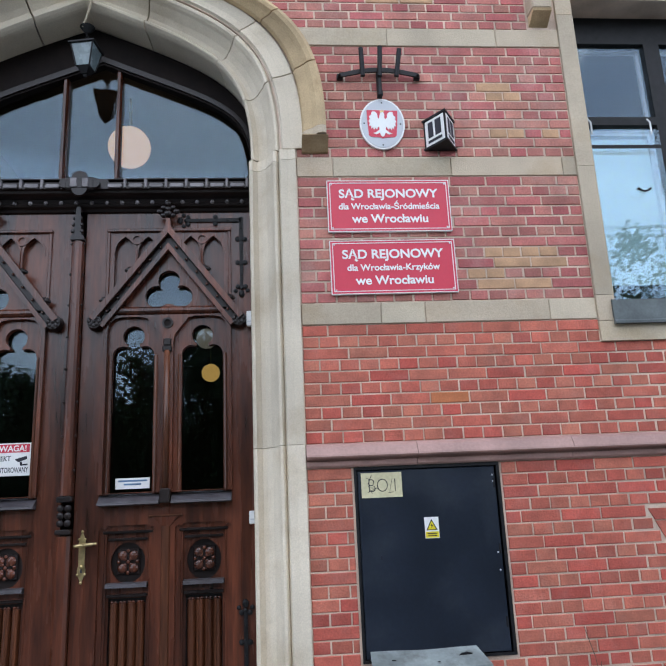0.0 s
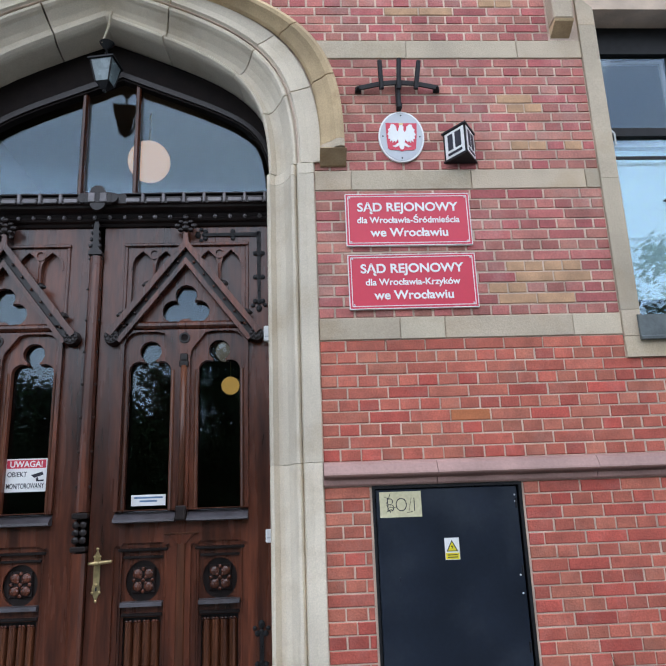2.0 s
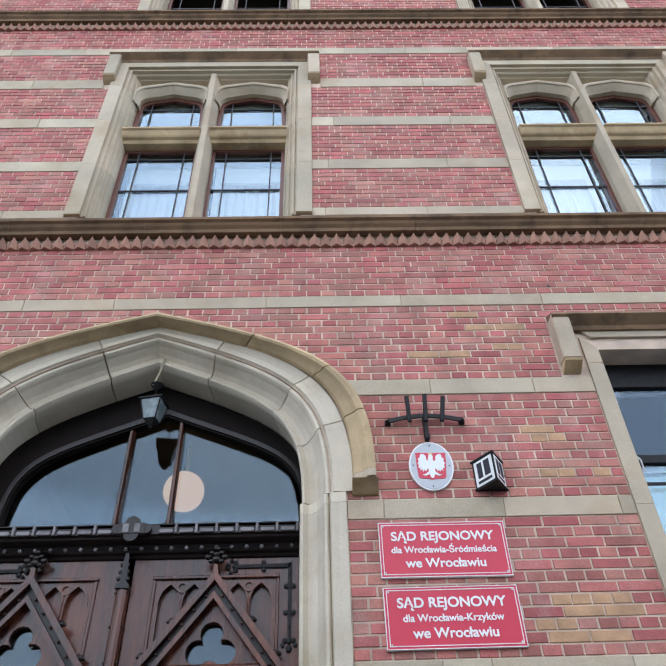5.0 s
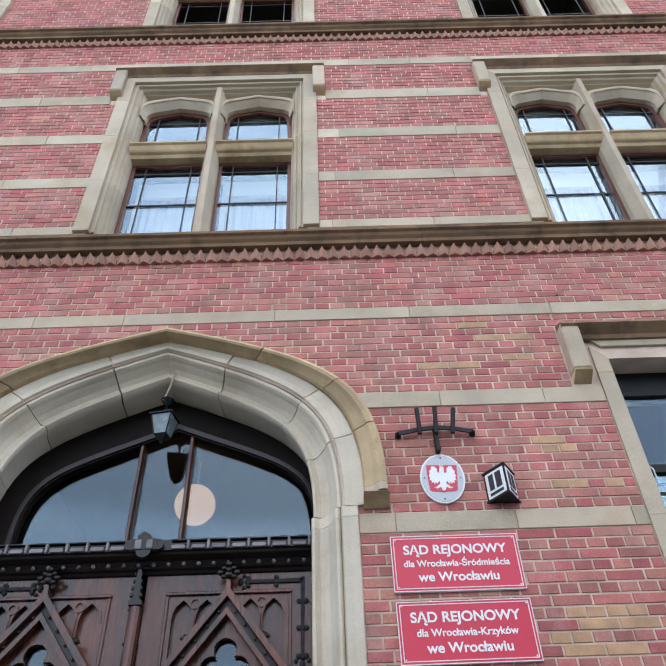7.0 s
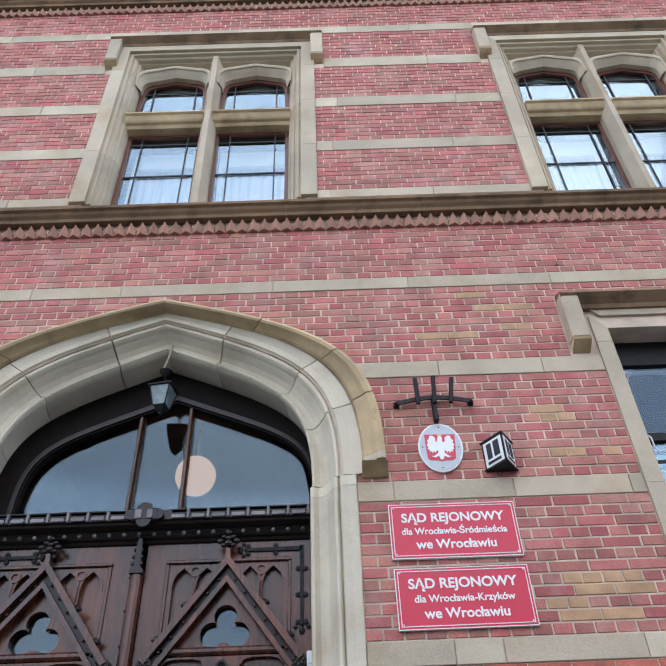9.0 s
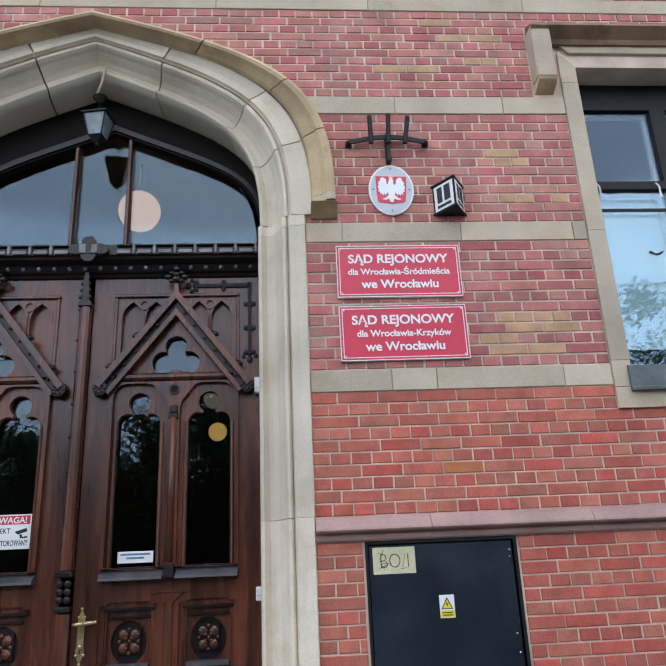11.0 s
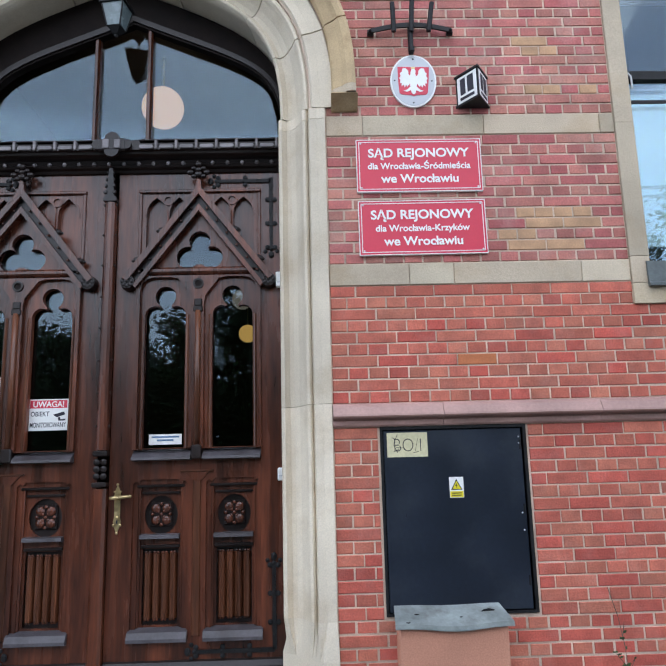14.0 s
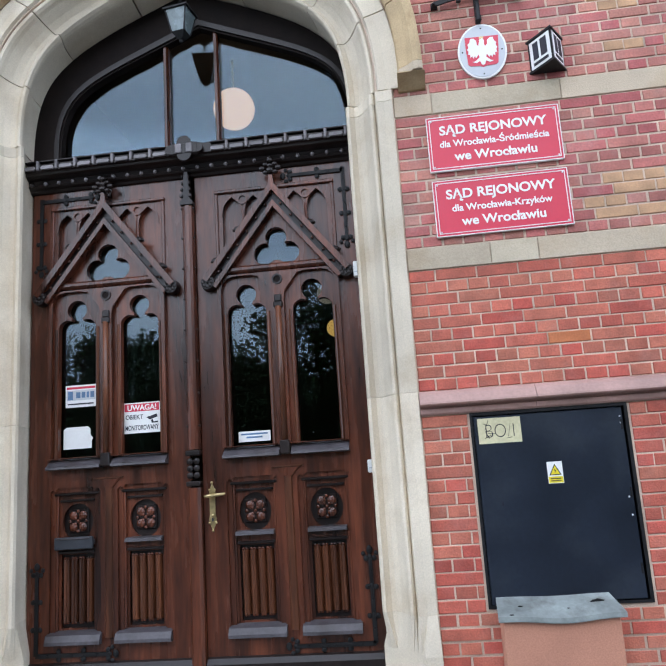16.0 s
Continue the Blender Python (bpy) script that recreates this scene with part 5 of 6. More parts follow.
for x, z in ((0, 0.168), (0, -0.17), (0.132, 0.0), (-0.132, 0.0)):
    bm = bmesh.new()
    ball(bm, x, -0.0135, z, 0.006, 1, 0.5, 1, 8)
    part("screw", bm, M_BLACK, em)

# ---- flag holder ----
fh = thing("flag_holder", "black iron flag holder with three tubes, bolted to brick", "flag holder")
bm = bmesh.new()
top = [(1.735 + 0.57 * i / 16, 4.335 + 0.045 * math.sin(math.pi * i / 16)) for i in range(17)]
prism(bm, [(1.715, 4.308), (1.735, 4.304)] + [(x, z - 0.034) for x, z in top[1:-1]] + [(2.305, 4.304), (2.315, 4.308), (2.315, 4.325)] + top[::-1] + [(1.715, 4.325)], -0.048, -0.034)
part("bow", bm, M_BLACK, fh)
bm = bmesh.new()
box(bm, 2.000, 2.035, -0.034, 0.0, 4.15, 4.37, 0.005)
box(bm, 2.004, 2.031, -0.058, -0.02, 4.175, 4.34, 0.005)
part("stem", bm, M_BLACK, fh)
for s in (-1, 1):
    bm = bmesh.new()
    box(bm, 2.015 + s * 0.285 - 0.022, 2.015 + s * 0.285 + 0.022, -0.034, 0.0, 4.298, 4.336, 0.004)
    ball(bm, 2.015 + s * 0.287, -0.05, 4.317, 0.012)
    part("wall_foot", bm, M_BLACK, fh)
for x0, x1, zt in ((1.895, 1.888, 4.515), (2.019, 2.030, 4.53), (2.143, 2.172, 4.51)):
    bm = bmesh.new()
    rod(bm, (x0, -0.06, 4.30), (x1, -0.085, zt), 0.0175, 12)
    part("tube", bm, M_BLACK, fh)
bm = bmesh.new()
rod(bm, (2.017, -0.05, 4.15), (2.017, -0.05, 4.18), 0.02, 10)
part("bolt", bm, M_BLACK, fh)

# ---- three-sided house sign lamp ----
hs = thing("address_lamp", "black wedge-shaped address lamp with white faces and dark bars", "lamp")
L0, L1, LF = Vector((2.325, 0.0, 0)), Vector((2.548, 0.0, 0)), Vector((2.445, -0.165, 0))
bm = bmesh.new()
section_z(bm, [(L0.x, -0.001), (LF.x, LF.y), (L1.x, -0.001)], 3.735, 3.955)
part("body", bm, M_BLACK, hs)
bm = bmesh.new()
c0, c1, c2 = Vector((L0.x - 0.012, -0.001, 3.952)), Vector((LF.x, LF.y - 0.012, 3.952)), Vector((L1.x + 0.012, -0.001, 3.952))
vs = [bm.verts.new(p) for p in (c0, c1, c2)]
vt = [bm.verts.new(p) for p in (c0 + Vector((0, 0, 0.015)), c1 + Vector((0, 0, 0.015)), c2 + Vector((0, 0, 0.015)))]
apex = bm.verts.new((LF.x, -0.02, 3.985))
bm.faces.new(vs)
for i in range(3):
    j = (i + 1) % 3
    bm.faces.new((vs[i], vs[j], vt[j], vt[i]))
    bm.faces.new((vt[i], vt[j], apex))
part("cap", bm, M_BLACK, hs)
bm = bmesh.new()
section_z(bm, [(L0.x - 0.01, -0.001), (LF.x, LF.y - 0.012), (L1.x + 0.01, -0.001)], 3.728, 3.742)
part("base", bm, M_BLACK, hs)


def on_face(p, q, u0, u1, z0, z1, out, name, mat, parent):
    """A thin tile on an upright face from p to q."""
    d = (q - p).normalized()
    n = Vector((d.y, -d.x, 0))
    bm = bmesh.new()
    Ln = (q - p).length
    base = [p + d * (Ln * u) for u in (u0, u1)]
    pts = [base[0], base[1], base[1] + n * out, base[0] + n * out]
    a = [bm.verts.new((v.x, v.y, z0)) for v in pts]
    b = [bm.verts.new((v.x, v.y, z1)) for v in pts]
    bm.faces.new(a)
    bm.faces.new(b[::-1])
    for i in range(4):
        j = (i + 1) % 4
        bm.faces.new((a[i], b[i], b[j], a[j]))
    return part(name, bm, mat, parent)


for p, q in ((L0, LF), (LF, L1)):
    p, q = Vector((p.x, p.y, 0)), Vector((q.x, q.y, 0))
    face = on_face(p, q, 0.08, 0.93, 3.748, 3.945, 0.003, "face", M_WHITE, hs)
    on_face(p, q, 0.22, 0.44, 3.805, 3.925, 0.006, "dark_bar", M_INK, face)
    on_face(p, q, 0.54, 0.80, 3.805, 3.925, 0.006, "dark_bar", M_INK, face)
    on_face(p, q, 0.20, 0.82, 3.765, 3.785, 0.006, "dark_bar", M_INK, face)

# ---- electrical cabinet in the wall ----
ec = thing("electrical_cabinet", "flush black steel electrical cabinet door with paper notice", "cabinet")
x0, x1, z0, z1 = BOX
bm = bmesh.new()
plate(bm, rect(x0 - 0.010, x1 + 0.010, z0 - 0.010, z1 + 0.010), [rect(x0 + 0.006, x1 - 0.010, z0 + 0.006, z1 - 0.008)], -0.004, 0.06)
part("frame", bm, M_BLACK, ec)
bm = bmesh.new()
box(bm, x0 + 0.012, x1 - 0.024, -0.004, 0.03, z0 + 0.012, z1 - 0.016, 0.004)
cdoor = part("door", bm, M_BOX, ec, "dark blue-black painted steel door")
bm = bmesh.new()
box(bm, x0 - 0.005, x1 + 0.005, 0.06, 0.32, z0 - 0.005, z1 + 0.005)
part("case", bm, M_BLACK, ec)
for z in (0.55, 0.98, 1.38):
    bm = bmesh.new()
    rod(bm, (x1 - 0.034, 0.0, z - 0.03), (x1 - 0.034, 0.0, z + 0.03), 0.008)
    part("hinge", bm, M_BLACK, ec)
bm = bmesh.new()
box(bm, x0 + 0.132, x0 + 0.140, -0.0062, -0.003, 0.945, 0.968)
part("keyhole", bm, M_INK, cdoor)
for x, z in ((x1 - 0.05, 0.955), (x1 - 0.045, 0.85), (x1 - 0.04, 1.43), (x1 - 0.04, 1.39)):
    bm = bmesh.new()
    ball(bm, x, -0.004, z, 0.006, 1, 0.4, 1, 7)
    part("paint_chip", bm, M_SILVER, cdoor)
note = thing("paper_notice", "yellowed paper notice with scrawled ink strokes, on cabinet door", "notice")
bm = bmesh.new()
box(bm, 1.733, 1.992, -0.0062, -0.0045, 1.318, 1.472)
part("sheet", bm, M_PAPER, note)
words("scrawl", "BO/I", 1.865, 1.352, 0.17, 0.085, -0.0064, M_INK, note, -0.022, 0.0006)
for i, (a, b, c, d) in enumerate(((1.775, 1.40, 1.80, 1.46), (1.77, 1.35, 1.81, 1.37), (1.80, 1.345, 1.775, 1.395), (1.79, 1.38, 1.84, 1.375), (1.90, 1.345, 1.935, 1.35), (1.765, 1.44, 1.795, 1.43))):
    bm = bmesh.new()
    rod(bm, (a, -0.0066, b), (c, -0.0066, d), 0.0016, 4)
    part("ink_stroke", bm, M_INK, note)
warn = thing("warning_sticker", "yellow triangle electrical warning sticker, on cabinet door", "sticker")
bm = bmesh.new()
box(bm, 2.118, 2.208, -0.0062, -0.0045, 1.058, 1.186)
part("backing", bm, M_WHITE, warn)
bm = bmesh.new()
box(bm, 2.121, 2.205, -0.0068, -0.0061, 1.061, 1.098)
part("yellow_strip", bm, M_SIGNYELLOW, warn)
bm = bmesh.new()
prism(bm, [(2.127, 1.106), (2.199, 1.106), (2.163, 1.174)], -0.0068, -0.0061)
tri = part("triangle", bm, M_INK, warn)
bm = bmesh.new()
prism(bm, [(2.136, 1.111), (2.190, 1.111), (2.163, 1.162)], -0.0074, -0.0067)
part("triangle_field", bm, M_SIGNYELLOW, tri)
bm = bmesh.new()
prism(bm, [(2.165, 1.150), (2.154, 1.132), (2.162, 1.132), (2.158, 1.115), (2.171, 1.137), (2.163, 1.137)], -0.008, -0.0073)
part("bolt_mark", bm, M_INK, tri)
for z in (1.070, 1.083):
    bm = bmesh.new()
    box(bm, 2.132, 2.194, -0.0073, -0.0067, z, z + 0.006)
    part("text_bar", bm, M_INK, warn)

# ---- plastered pedestal under the cabinet ----
ped = thing("pedestal", "salmon plastered pedestal with a bent zinc lid, against wall", "pedestal")
bm = bmesh.new()
box(bm, 1.745, 2.392, -0.165, 0.0, GROUND, 0.325, 0.008)
part("body", bm, M_PLASTER, ped)
bm = bmesh.new()
n = 14
up, dn = [], []
for i in range(n + 1):
    f = i / n
    wob = 0.006 * math.sin(f * 9) - 0.012 * math.sin(f * math.pi)
    xa, xb = 1.735 + 0.645 * f, 1.722 + 0.70 * f
    up.append([(xa, -0.004, 0.425 + 0.3 * wob), (xb, -0.190, 0.352 + wob), (xb, -0.193, 0.326 + wob)])
vs = [[bm.verts.new(p) for p in row] for row in up]
vb = [[bm.verts.new((p[0], p[1] + 0.003, p[2] - 0.004)) for p in row] for row in up]
for i in range(n):
    for j in range(2):
        bm.faces.new((vs[i][j], vs[i + 1][j], vs[i + 1][j + 1], vs[i][j + 1]))
        bm.faces.new((vb[i][j], vb[i][j + 1], vb[i + 1][j + 1], vb[i + 1][j]))
part("lid", bm, M_ZINC, ped, "bent zinc lid")
# black fill below the lid, painting the shade under its lip
bm = bmesh.new()
for a in (0, 1):
    x = 1.745 if a == 0 else 2.389
    prism(bm, [(x, 0.325), (x + 0.003, 0.325), (x + 0.003, 0.415), (x, 0.415)], -0.02, 0.0)
section_x(bm, [(-0.001, 0.42), (-0.001, 0.325), (-0.165, 0.325), (-0.165, 0.34)], 1.75, 2.387)
part("mortar_bed", bm, M_BLACK, ped)
bm = bmesh.new()
prism(bm, [(2.25, 0.392), (2.31, 0.385), (2.335, 0.40), (2.30, 0.408), (2.27, 0.402)], -0.085, -0.070)
part("tar_spot", bm, M_BLACK, ped)
for x, y, z, r in ((1.86, -0.10, 0.389, 0.010), (1.80, -0.17, 0.357, 0.013), (2.12, -0.13, 0.374, 0.007)):
    bm = bmesh.new()
    ball(bm, x, y, z, r, 1.4, 1, 0.35, 8)
    part("tar_spot", bm, M_BLACK, ped)

# ---- lantern under the arch ----
lan = thing("hanging_lantern", "black iron lantern with frosted panes, hung under the arch", "lantern")
lx, ly = -0.205, 0.43
bm = bmesh.new()
bmesh.ops.create_cone(bm, cap_ends=True, segments=16, radius1=0.02, radius2=0.062, depth=0.06, matrix=Matrix.Translation((lx, ly, 5.06)))
part("ceiling_rose", bm, M_BLACK, lan)
bm = bmesh.new()
for i, z in enumerate((5.022, 4.990, 4.960)):
    pts = [(lx + (0.012 * math.cos(a) if i % 2 else 0), ly + (0 if i % 2 else 0.012 * math.cos(a)), z + 0.022 * math.sin(a)) for a in np.linspace(0, math.tau, 9)]
    for p, q in zip(pts, pts[1:]):
        rod(bm, p, q, 0.004, 5)
part("chain_link", bm, M_BLACK, lan)
bm = bmesh.new()
rod(bm, (lx - 0.03, ly - 0.03, 5.07), (lx + 0.02, ly - 0.06, 5.20), 0.010, 8)
rod(bm, (lx + 0.02, ly - 0.06, 5.20), (lx + 0.05, ly - 0.08, 5.35), 0.010, 8)
part("cable_conduit", bm, M_STONE, lan, "pale cable conduit")


def frustum(bm, r0, z0, r1, z1, seg=4, turn=0.62):
    bmesh.ops.create_cone(bm, cap_ends=True, segments=seg, radius1=r0, radius2=r1, depth=z1 - z0, matrix=Matrix.Translation((lx, ly, (z0 + z1) / 2)) @ Matrix.Rotation(turn, 4, "Z"))


bm = bmesh.new()
frustum(bm, 0.150, 4.895, 0.035, 4.945)
frustum(bm, 0.155, 4.882, 0.155, 4.896)
ball(bm, lx, ly, 4.95, 0.022)
part("roof", bm, M_BLACK, lan)
bm = bmesh.new()
frustum(bm, 0.078, 4.690, 0.130, 4.881)
part("glazing", bm, M_LANTERN, lan, "frosted grey-green glass panes")
for i in range(4):
    an = 0.62 + i * math.tau / 4
    bm = bmesh.new()
    rod(bm, (lx + 0.080 * math.cos(an), ly + 0.080 * math.sin(an), 4.69), (lx + 0.133 * math.cos(an), ly + 0.133 * math.sin(an), 4.885), 0.007, 5)
    part("corner_bar", bm, M_BLACK, lan)
bm = bmesh.new()
frustum(bm, 0.03, 4.635, 0.084, 4.692)
ball(bm, lx, ly, 4.625, 0.018)
part("base", bm, M_BLACK, lan)
hang = Matrix.Translation((-0.150, 0.21, 4.457)) @ Matrix.Diagonal((0.9, 0.9, 0.9, 1)) @ Matrix.Translation((-lx, -ly, -4.607))
for o in lan.children_recursive:
    o.data.transform(hang)

# ---- notices and small fittings on the doors ----
def notice(name, label, x0, x1, z0, z1, y, mat):
    t = thing(name, label, "notice")
    bm = bmesh.new()
    box(bm, x0, x1, y - 0.001, y, z0, z1)
    part("sheet", bm, mat, t)
    JOINERY.append(t)
    return t


GY = DY + 0.058
t = notice("surveillance_notice", "white and red surveillance notice pasted inside the glass", -0.805, -0.515, 1.585, 1.815, GY, M_WHITE)
bm = bmesh.new()
box(bm, -0.795, -0.525, GY - 0.0022, GY - 0.0012, 1.748, 1.806)
part("red_field", bm, M_RED, t)
words("lettering", "UWAGA!", -0.66, 1.757, 0.225, 0.041, GY - 0.0022, M_WHITE, t, 0.02, 0.0006)
words("lettering", "OBIEKT", -0.72, 1.690, 0.135, 0.034, GY - 0.0012, M_INK, t, 0.012, 0.0008)
words("lettering", "MONITOROWANY", -0.66, 1.608, 0.26, 0.036, GY - 0.0012, M_INK, t, 0.014, 0.0008)
bm = bmesh.new()
prism(bm, [(-0.625, 1.700), (-0.545, 1.722), (-0.538, 1.700), (-0.60, 1.680)], GY - 0.0022, GY - 0.0012)
prism(bm, [(-0.59, 1.680), (-0.575, 1.683), (-0.57, 1.665), (-0.535, 1.668), (-0.535, 1.656), (-0.585, 1.655)], GY - 0.0022, GY - 0.0012)
part("camera_pictogram", bm, M_INK, t)
t.location.x -= 0.018
t = notice("security_sticker", "white security company sticker with blue marks, inside the glass", -1.285, -1.035, 1.815, 1.985, GY, M_WHITE)
for a, b, c, d, m in ((-1.275, -1.045, 1.955, 1.972, M_RED), (-1.275, -1.045, 1.868, 1.945, M_GREY), (-1.265, -1.225, 1.873, 1.938, M_BLUE), (-1.20, -1.165, 1.885, 1.93, M_BLUE),
                      (-1.155, -1.125, 1.885, 1.93, M_BLUE), (-1.115, -1.095, 1.885, 1.93, M_BLUE), (-1.085, -1.055, 1.885, 1.93, M_BLUE), (-1.265, -1.06, 1.835, 1.845, M_INK)):
    bm = bmesh.new()
    k = 0.0022 if m in (M_RED, M_GREY) else 0.003
    box(bm, a, b, GY - k, GY - 0.0012, c, d)
    part("printed_bar", bm, m, t)
t = thing("white_sheet", "torn white paper sheet pasted inside the door glass", "notice")
bm = bmesh.new()
prism(bm, [(-1.30, 1.50), (-1.075, 1.50), (-1.075, 1.56), (-1.062, 1.575), (-1.085, 1.60), (-1.085, 1.645), (-1.105, 1.665), (-1.275, 1.665), (-1.30, 1.645)], GY - 0.001, GY)
part("sheet", bm, M_WHITE, t)
JOINERY.append(t)
t = notice("door_label", "narrow white printed label at the foot of the glass", 0.060, 0.300, 1.462, 1.538, GY, M_WHITE)
for a, b, z in ((0.08, 0.28, 1.512), (0.12, 0.24, 1.488)):
    bm = bmesh.new()
    box(bm, a, b, GY - 0.0022, GY - 0.0012, z, z + 0.012)
    part("printed_bar", bm, M_BLUE, t)
slot = thing("letter_slot", "dark grey metal letter slot in the door panel", "letter slot")
JOINERY.append(slot)
bm = bmesh.new()
box(bm, -1.325, -1.035, DY - 0.024, DY + 0.01, 0.775, 0.862, 0.006)
part("flap", bm, M_LEAD, slot)
bm = bmesh.new()
box(bm, -1.31, -1.05, DY - 0.030, DY - 0.023, 0.845, 0.856, 0.002)
part("lip", bm, M_SLATE, slot)
for z0, z1 in ((1.185, 1.275), (2.605, 2.72)):
    s = thing("door_sensor", "small white plastic sensor box beside the door", "sensor", group="door sensors")
    JOINERY.append(s)
    bm = bmesh.new()
    box(bm, 1.005, 1.052, 0.545, 0.60, z0, z1, 0.006)
    part("housing", bm, M_WHITE, s)
    bm = bmesh.new()
    box(bm, 1.012, 1.04, 0.542, 0.546, z0 + 0.03, z0 + 0.036)
    part("seam", bm, M_GREY, s)
chip = thing("nail_hole", "small dark anchor hole in the brickwork", "hole")
bm = bmesh.new()
bmesh.ops.create_cone(bm, cap_ends=True, segments=10, radius1=0.012, radius2=0.012, depth=0.006, matrix=Matrix.Translation((3.32, -0.002, 5.80)) @ Matrix.Rotation(radians(90), 4, "X"))
part("hole", bm, M_INK, chip)

# ---- weed by the wall ----
weed = thing("weed", "small leafy weed growing at the foot of the wall", "plant")
rng = random.Random(21)
bm = bmesh.new()
stems = [((3.10, -0.10, -0.09), (3.11, -0.07, 0.16)), ((3.11, -0.07, 0.16), (3.095, -0.04, 0.33)), ((3.11, -0.08, 0.05), (3.04, -0.07, 0.14)), ((3.10, -0.09, 0.0), (3.17, -0.06, 0.10)),
         ((3.095, -0.04, 0.33), (3.055, -0.02, 0.50)), ((3.10, -0.06, 0.20), (3.13, -0.04, 0.30))]
for a, b in stems:
    rod(bm, a, b, 0.0028, 5, 0.0016)
part("stem", bm, M_BARK, weed)
bm = bmesh.new()
for k in range(42):
    a, b = stems[rng.choice((0, 0, 0, 2, 2, 3, 3, 5))]
    p = Vector(a).lerp(Vector(b), rng.random() ** 1.5)
    d = Vector((rng.uniform(-1, 1), rng.uniform(-1, 0.2), rng.uniform(-0.2, 0.9))).normalized() * rng.uniform(0.018, 0.04)
    s = d.cross(Vector((0.2, 1, 0.3))).normalized() * 0.008
    vs = [bm.verts.new(q) for q in (p, p + d * 0.5 + s, p + d, p + d * 0.5 - s)]
    bm.faces.new(vs)
part("leaves", bm, M_LEAF, weed)


# ---- the hall behind the doors ----
hall = thing("entrance_hall", "dim entrance hall seen through the door glass", "hall", "structure")
JOINERY.append(hall)
# hall surfaces are coloured dark to stand for the gloom inside
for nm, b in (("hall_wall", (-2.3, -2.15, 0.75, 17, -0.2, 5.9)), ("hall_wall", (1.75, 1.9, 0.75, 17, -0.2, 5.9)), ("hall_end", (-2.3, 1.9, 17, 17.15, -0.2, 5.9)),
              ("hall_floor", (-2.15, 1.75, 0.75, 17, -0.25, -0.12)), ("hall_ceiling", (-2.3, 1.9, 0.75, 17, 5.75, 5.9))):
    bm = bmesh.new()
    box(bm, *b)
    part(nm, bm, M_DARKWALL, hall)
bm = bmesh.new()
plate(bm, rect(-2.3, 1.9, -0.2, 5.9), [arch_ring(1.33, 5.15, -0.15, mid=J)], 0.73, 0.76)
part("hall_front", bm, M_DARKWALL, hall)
for x, y, z, m, lab in ((-0.31, 2.5, 5.16, M_GLOBE, "opal glass globe pendant lamp in the hall"), (-0.42, 12.9, 4.72, M_GLOBE_FAR, "lit warm globe pendant lamp down the hall")):
    lamp = thing("globe_lamp", lab, "lamp", group="hall lamps")
    JOINERY.append(lamp)
    bm = bmesh.new()
    bmesh.ops.create_uvsphere(bm, u_segments=32, v_segments=20, radius=0.225, matrix=Matrix.Translation((x, y, z)))
    part("globe", bm, m, lamp, smooth=True)
    bm = bmesh.new()
    rod(bm, (x, y, z + 0.22), (x, y, 5.76), 0.012)
    part("rod", bm, M_BRASS, lamp)

# this pendant is switched off; its glow is added so it shows pale
shade = thing("globe_lamp", "dim pale opal globe pendant lamp in the hall", "lamp", group="hall lamps")
bm = bmesh.new()
bmesh.ops.create_uvsphere(bm, u_segments=28, v_segments=18, radius=0.17, matrix=Matrix.Translation((0.067, 7.0, 4.13)))
part("globe", bm, M_SHADE, shade, smooth=True)
bm = bmesh.new()
rod(bm, (0.067, 7.0, 4.28), (0.067, 7.0, 5.60), 0.012)
part("rod", bm, M_BRASS, shade)

# the joinery is set out at drawing size: bring it to its true size and depth in the reveal
SEAT = Vector((1.22, -4.50, 1.28))
seat = Matrix.Translation(SEAT) @ Matrix.Diagonal((0.966, 0.966, 0.966, 1)) @ Matrix.Translation(-SEAT)
for root in JOINERY:
    root.location = root.location * 0.966
    for o in root.children_recursive:
        o.data.transform(seat)

# ---- plinth, step and ground ----
plinth = thing("plinth", "rough granite plinth along the foot of the wall", "plinth", "structure")
for a, b in ((-7.0, -5.6), (-5.6, -3.4), (-3.4, C - 1.588), (C + 1.588, 2.55), (2.55, 3.66), (4.63, 6.2), (6.2, 8.5)):
    bm = bmesh.new()
    section_x(bm, [(0.05, -0.052), (-0.055, -0.062), (-0.07, -0.075), (-0.075, GROUND - 0.05), (0.05, GROUND - 0.05)], a + 0.003, b - 0.003)
    part("plinth_stone", bm, M_GRANITE, plinth)
bm = bmesh.new()
box(bm, 3.66, 4.63, -0.05, 0.35, GROUND - 0.05, -0.06, 0.006)
part("cellar_sill", bm, M_GRANITE, plinth)
step = thing("doorstep", "worn granite doorstep under the portal doors", "step", "structure")
bm = bmesh.new()
box(bm, C - 1.58, C + 1.58, -0.35, 0.75, GROUND - 0.05, -0.27, 0.015)
part("lower_slab", bm, M_GRANITE, step)
bm = bmesh.new()
box(bm, C - 1.177, C + 1.177, 0.10, 0.75, -0.27, -0.08, 0.012)
part("upper_slab", bm, M_GRANITE, step)
bm = bmesh.new()
for a, b in (((-400, -400), (400, 60)),):
    vs = [bm.verts.new(p) for p in ((a[0], a[1], GROUND), (b[0], a[1], GROUND), (b[0], b[1], GROUND), (a[0], b[1], GROUND))]
    bm.faces.new(vs)
tagged(link("ground", bm, M_ASPHALT), "grey stone pavement and street surface", "ground", kind="structure")
bm = bmesh.new()
box(bm, -90, 90, -60, -15, GROUND, GROUND + 0.12, 0.03)
tagged(link("lawn", bm, M_GRASS), "green lawn of the park across the street", "lawn", kind="structure")

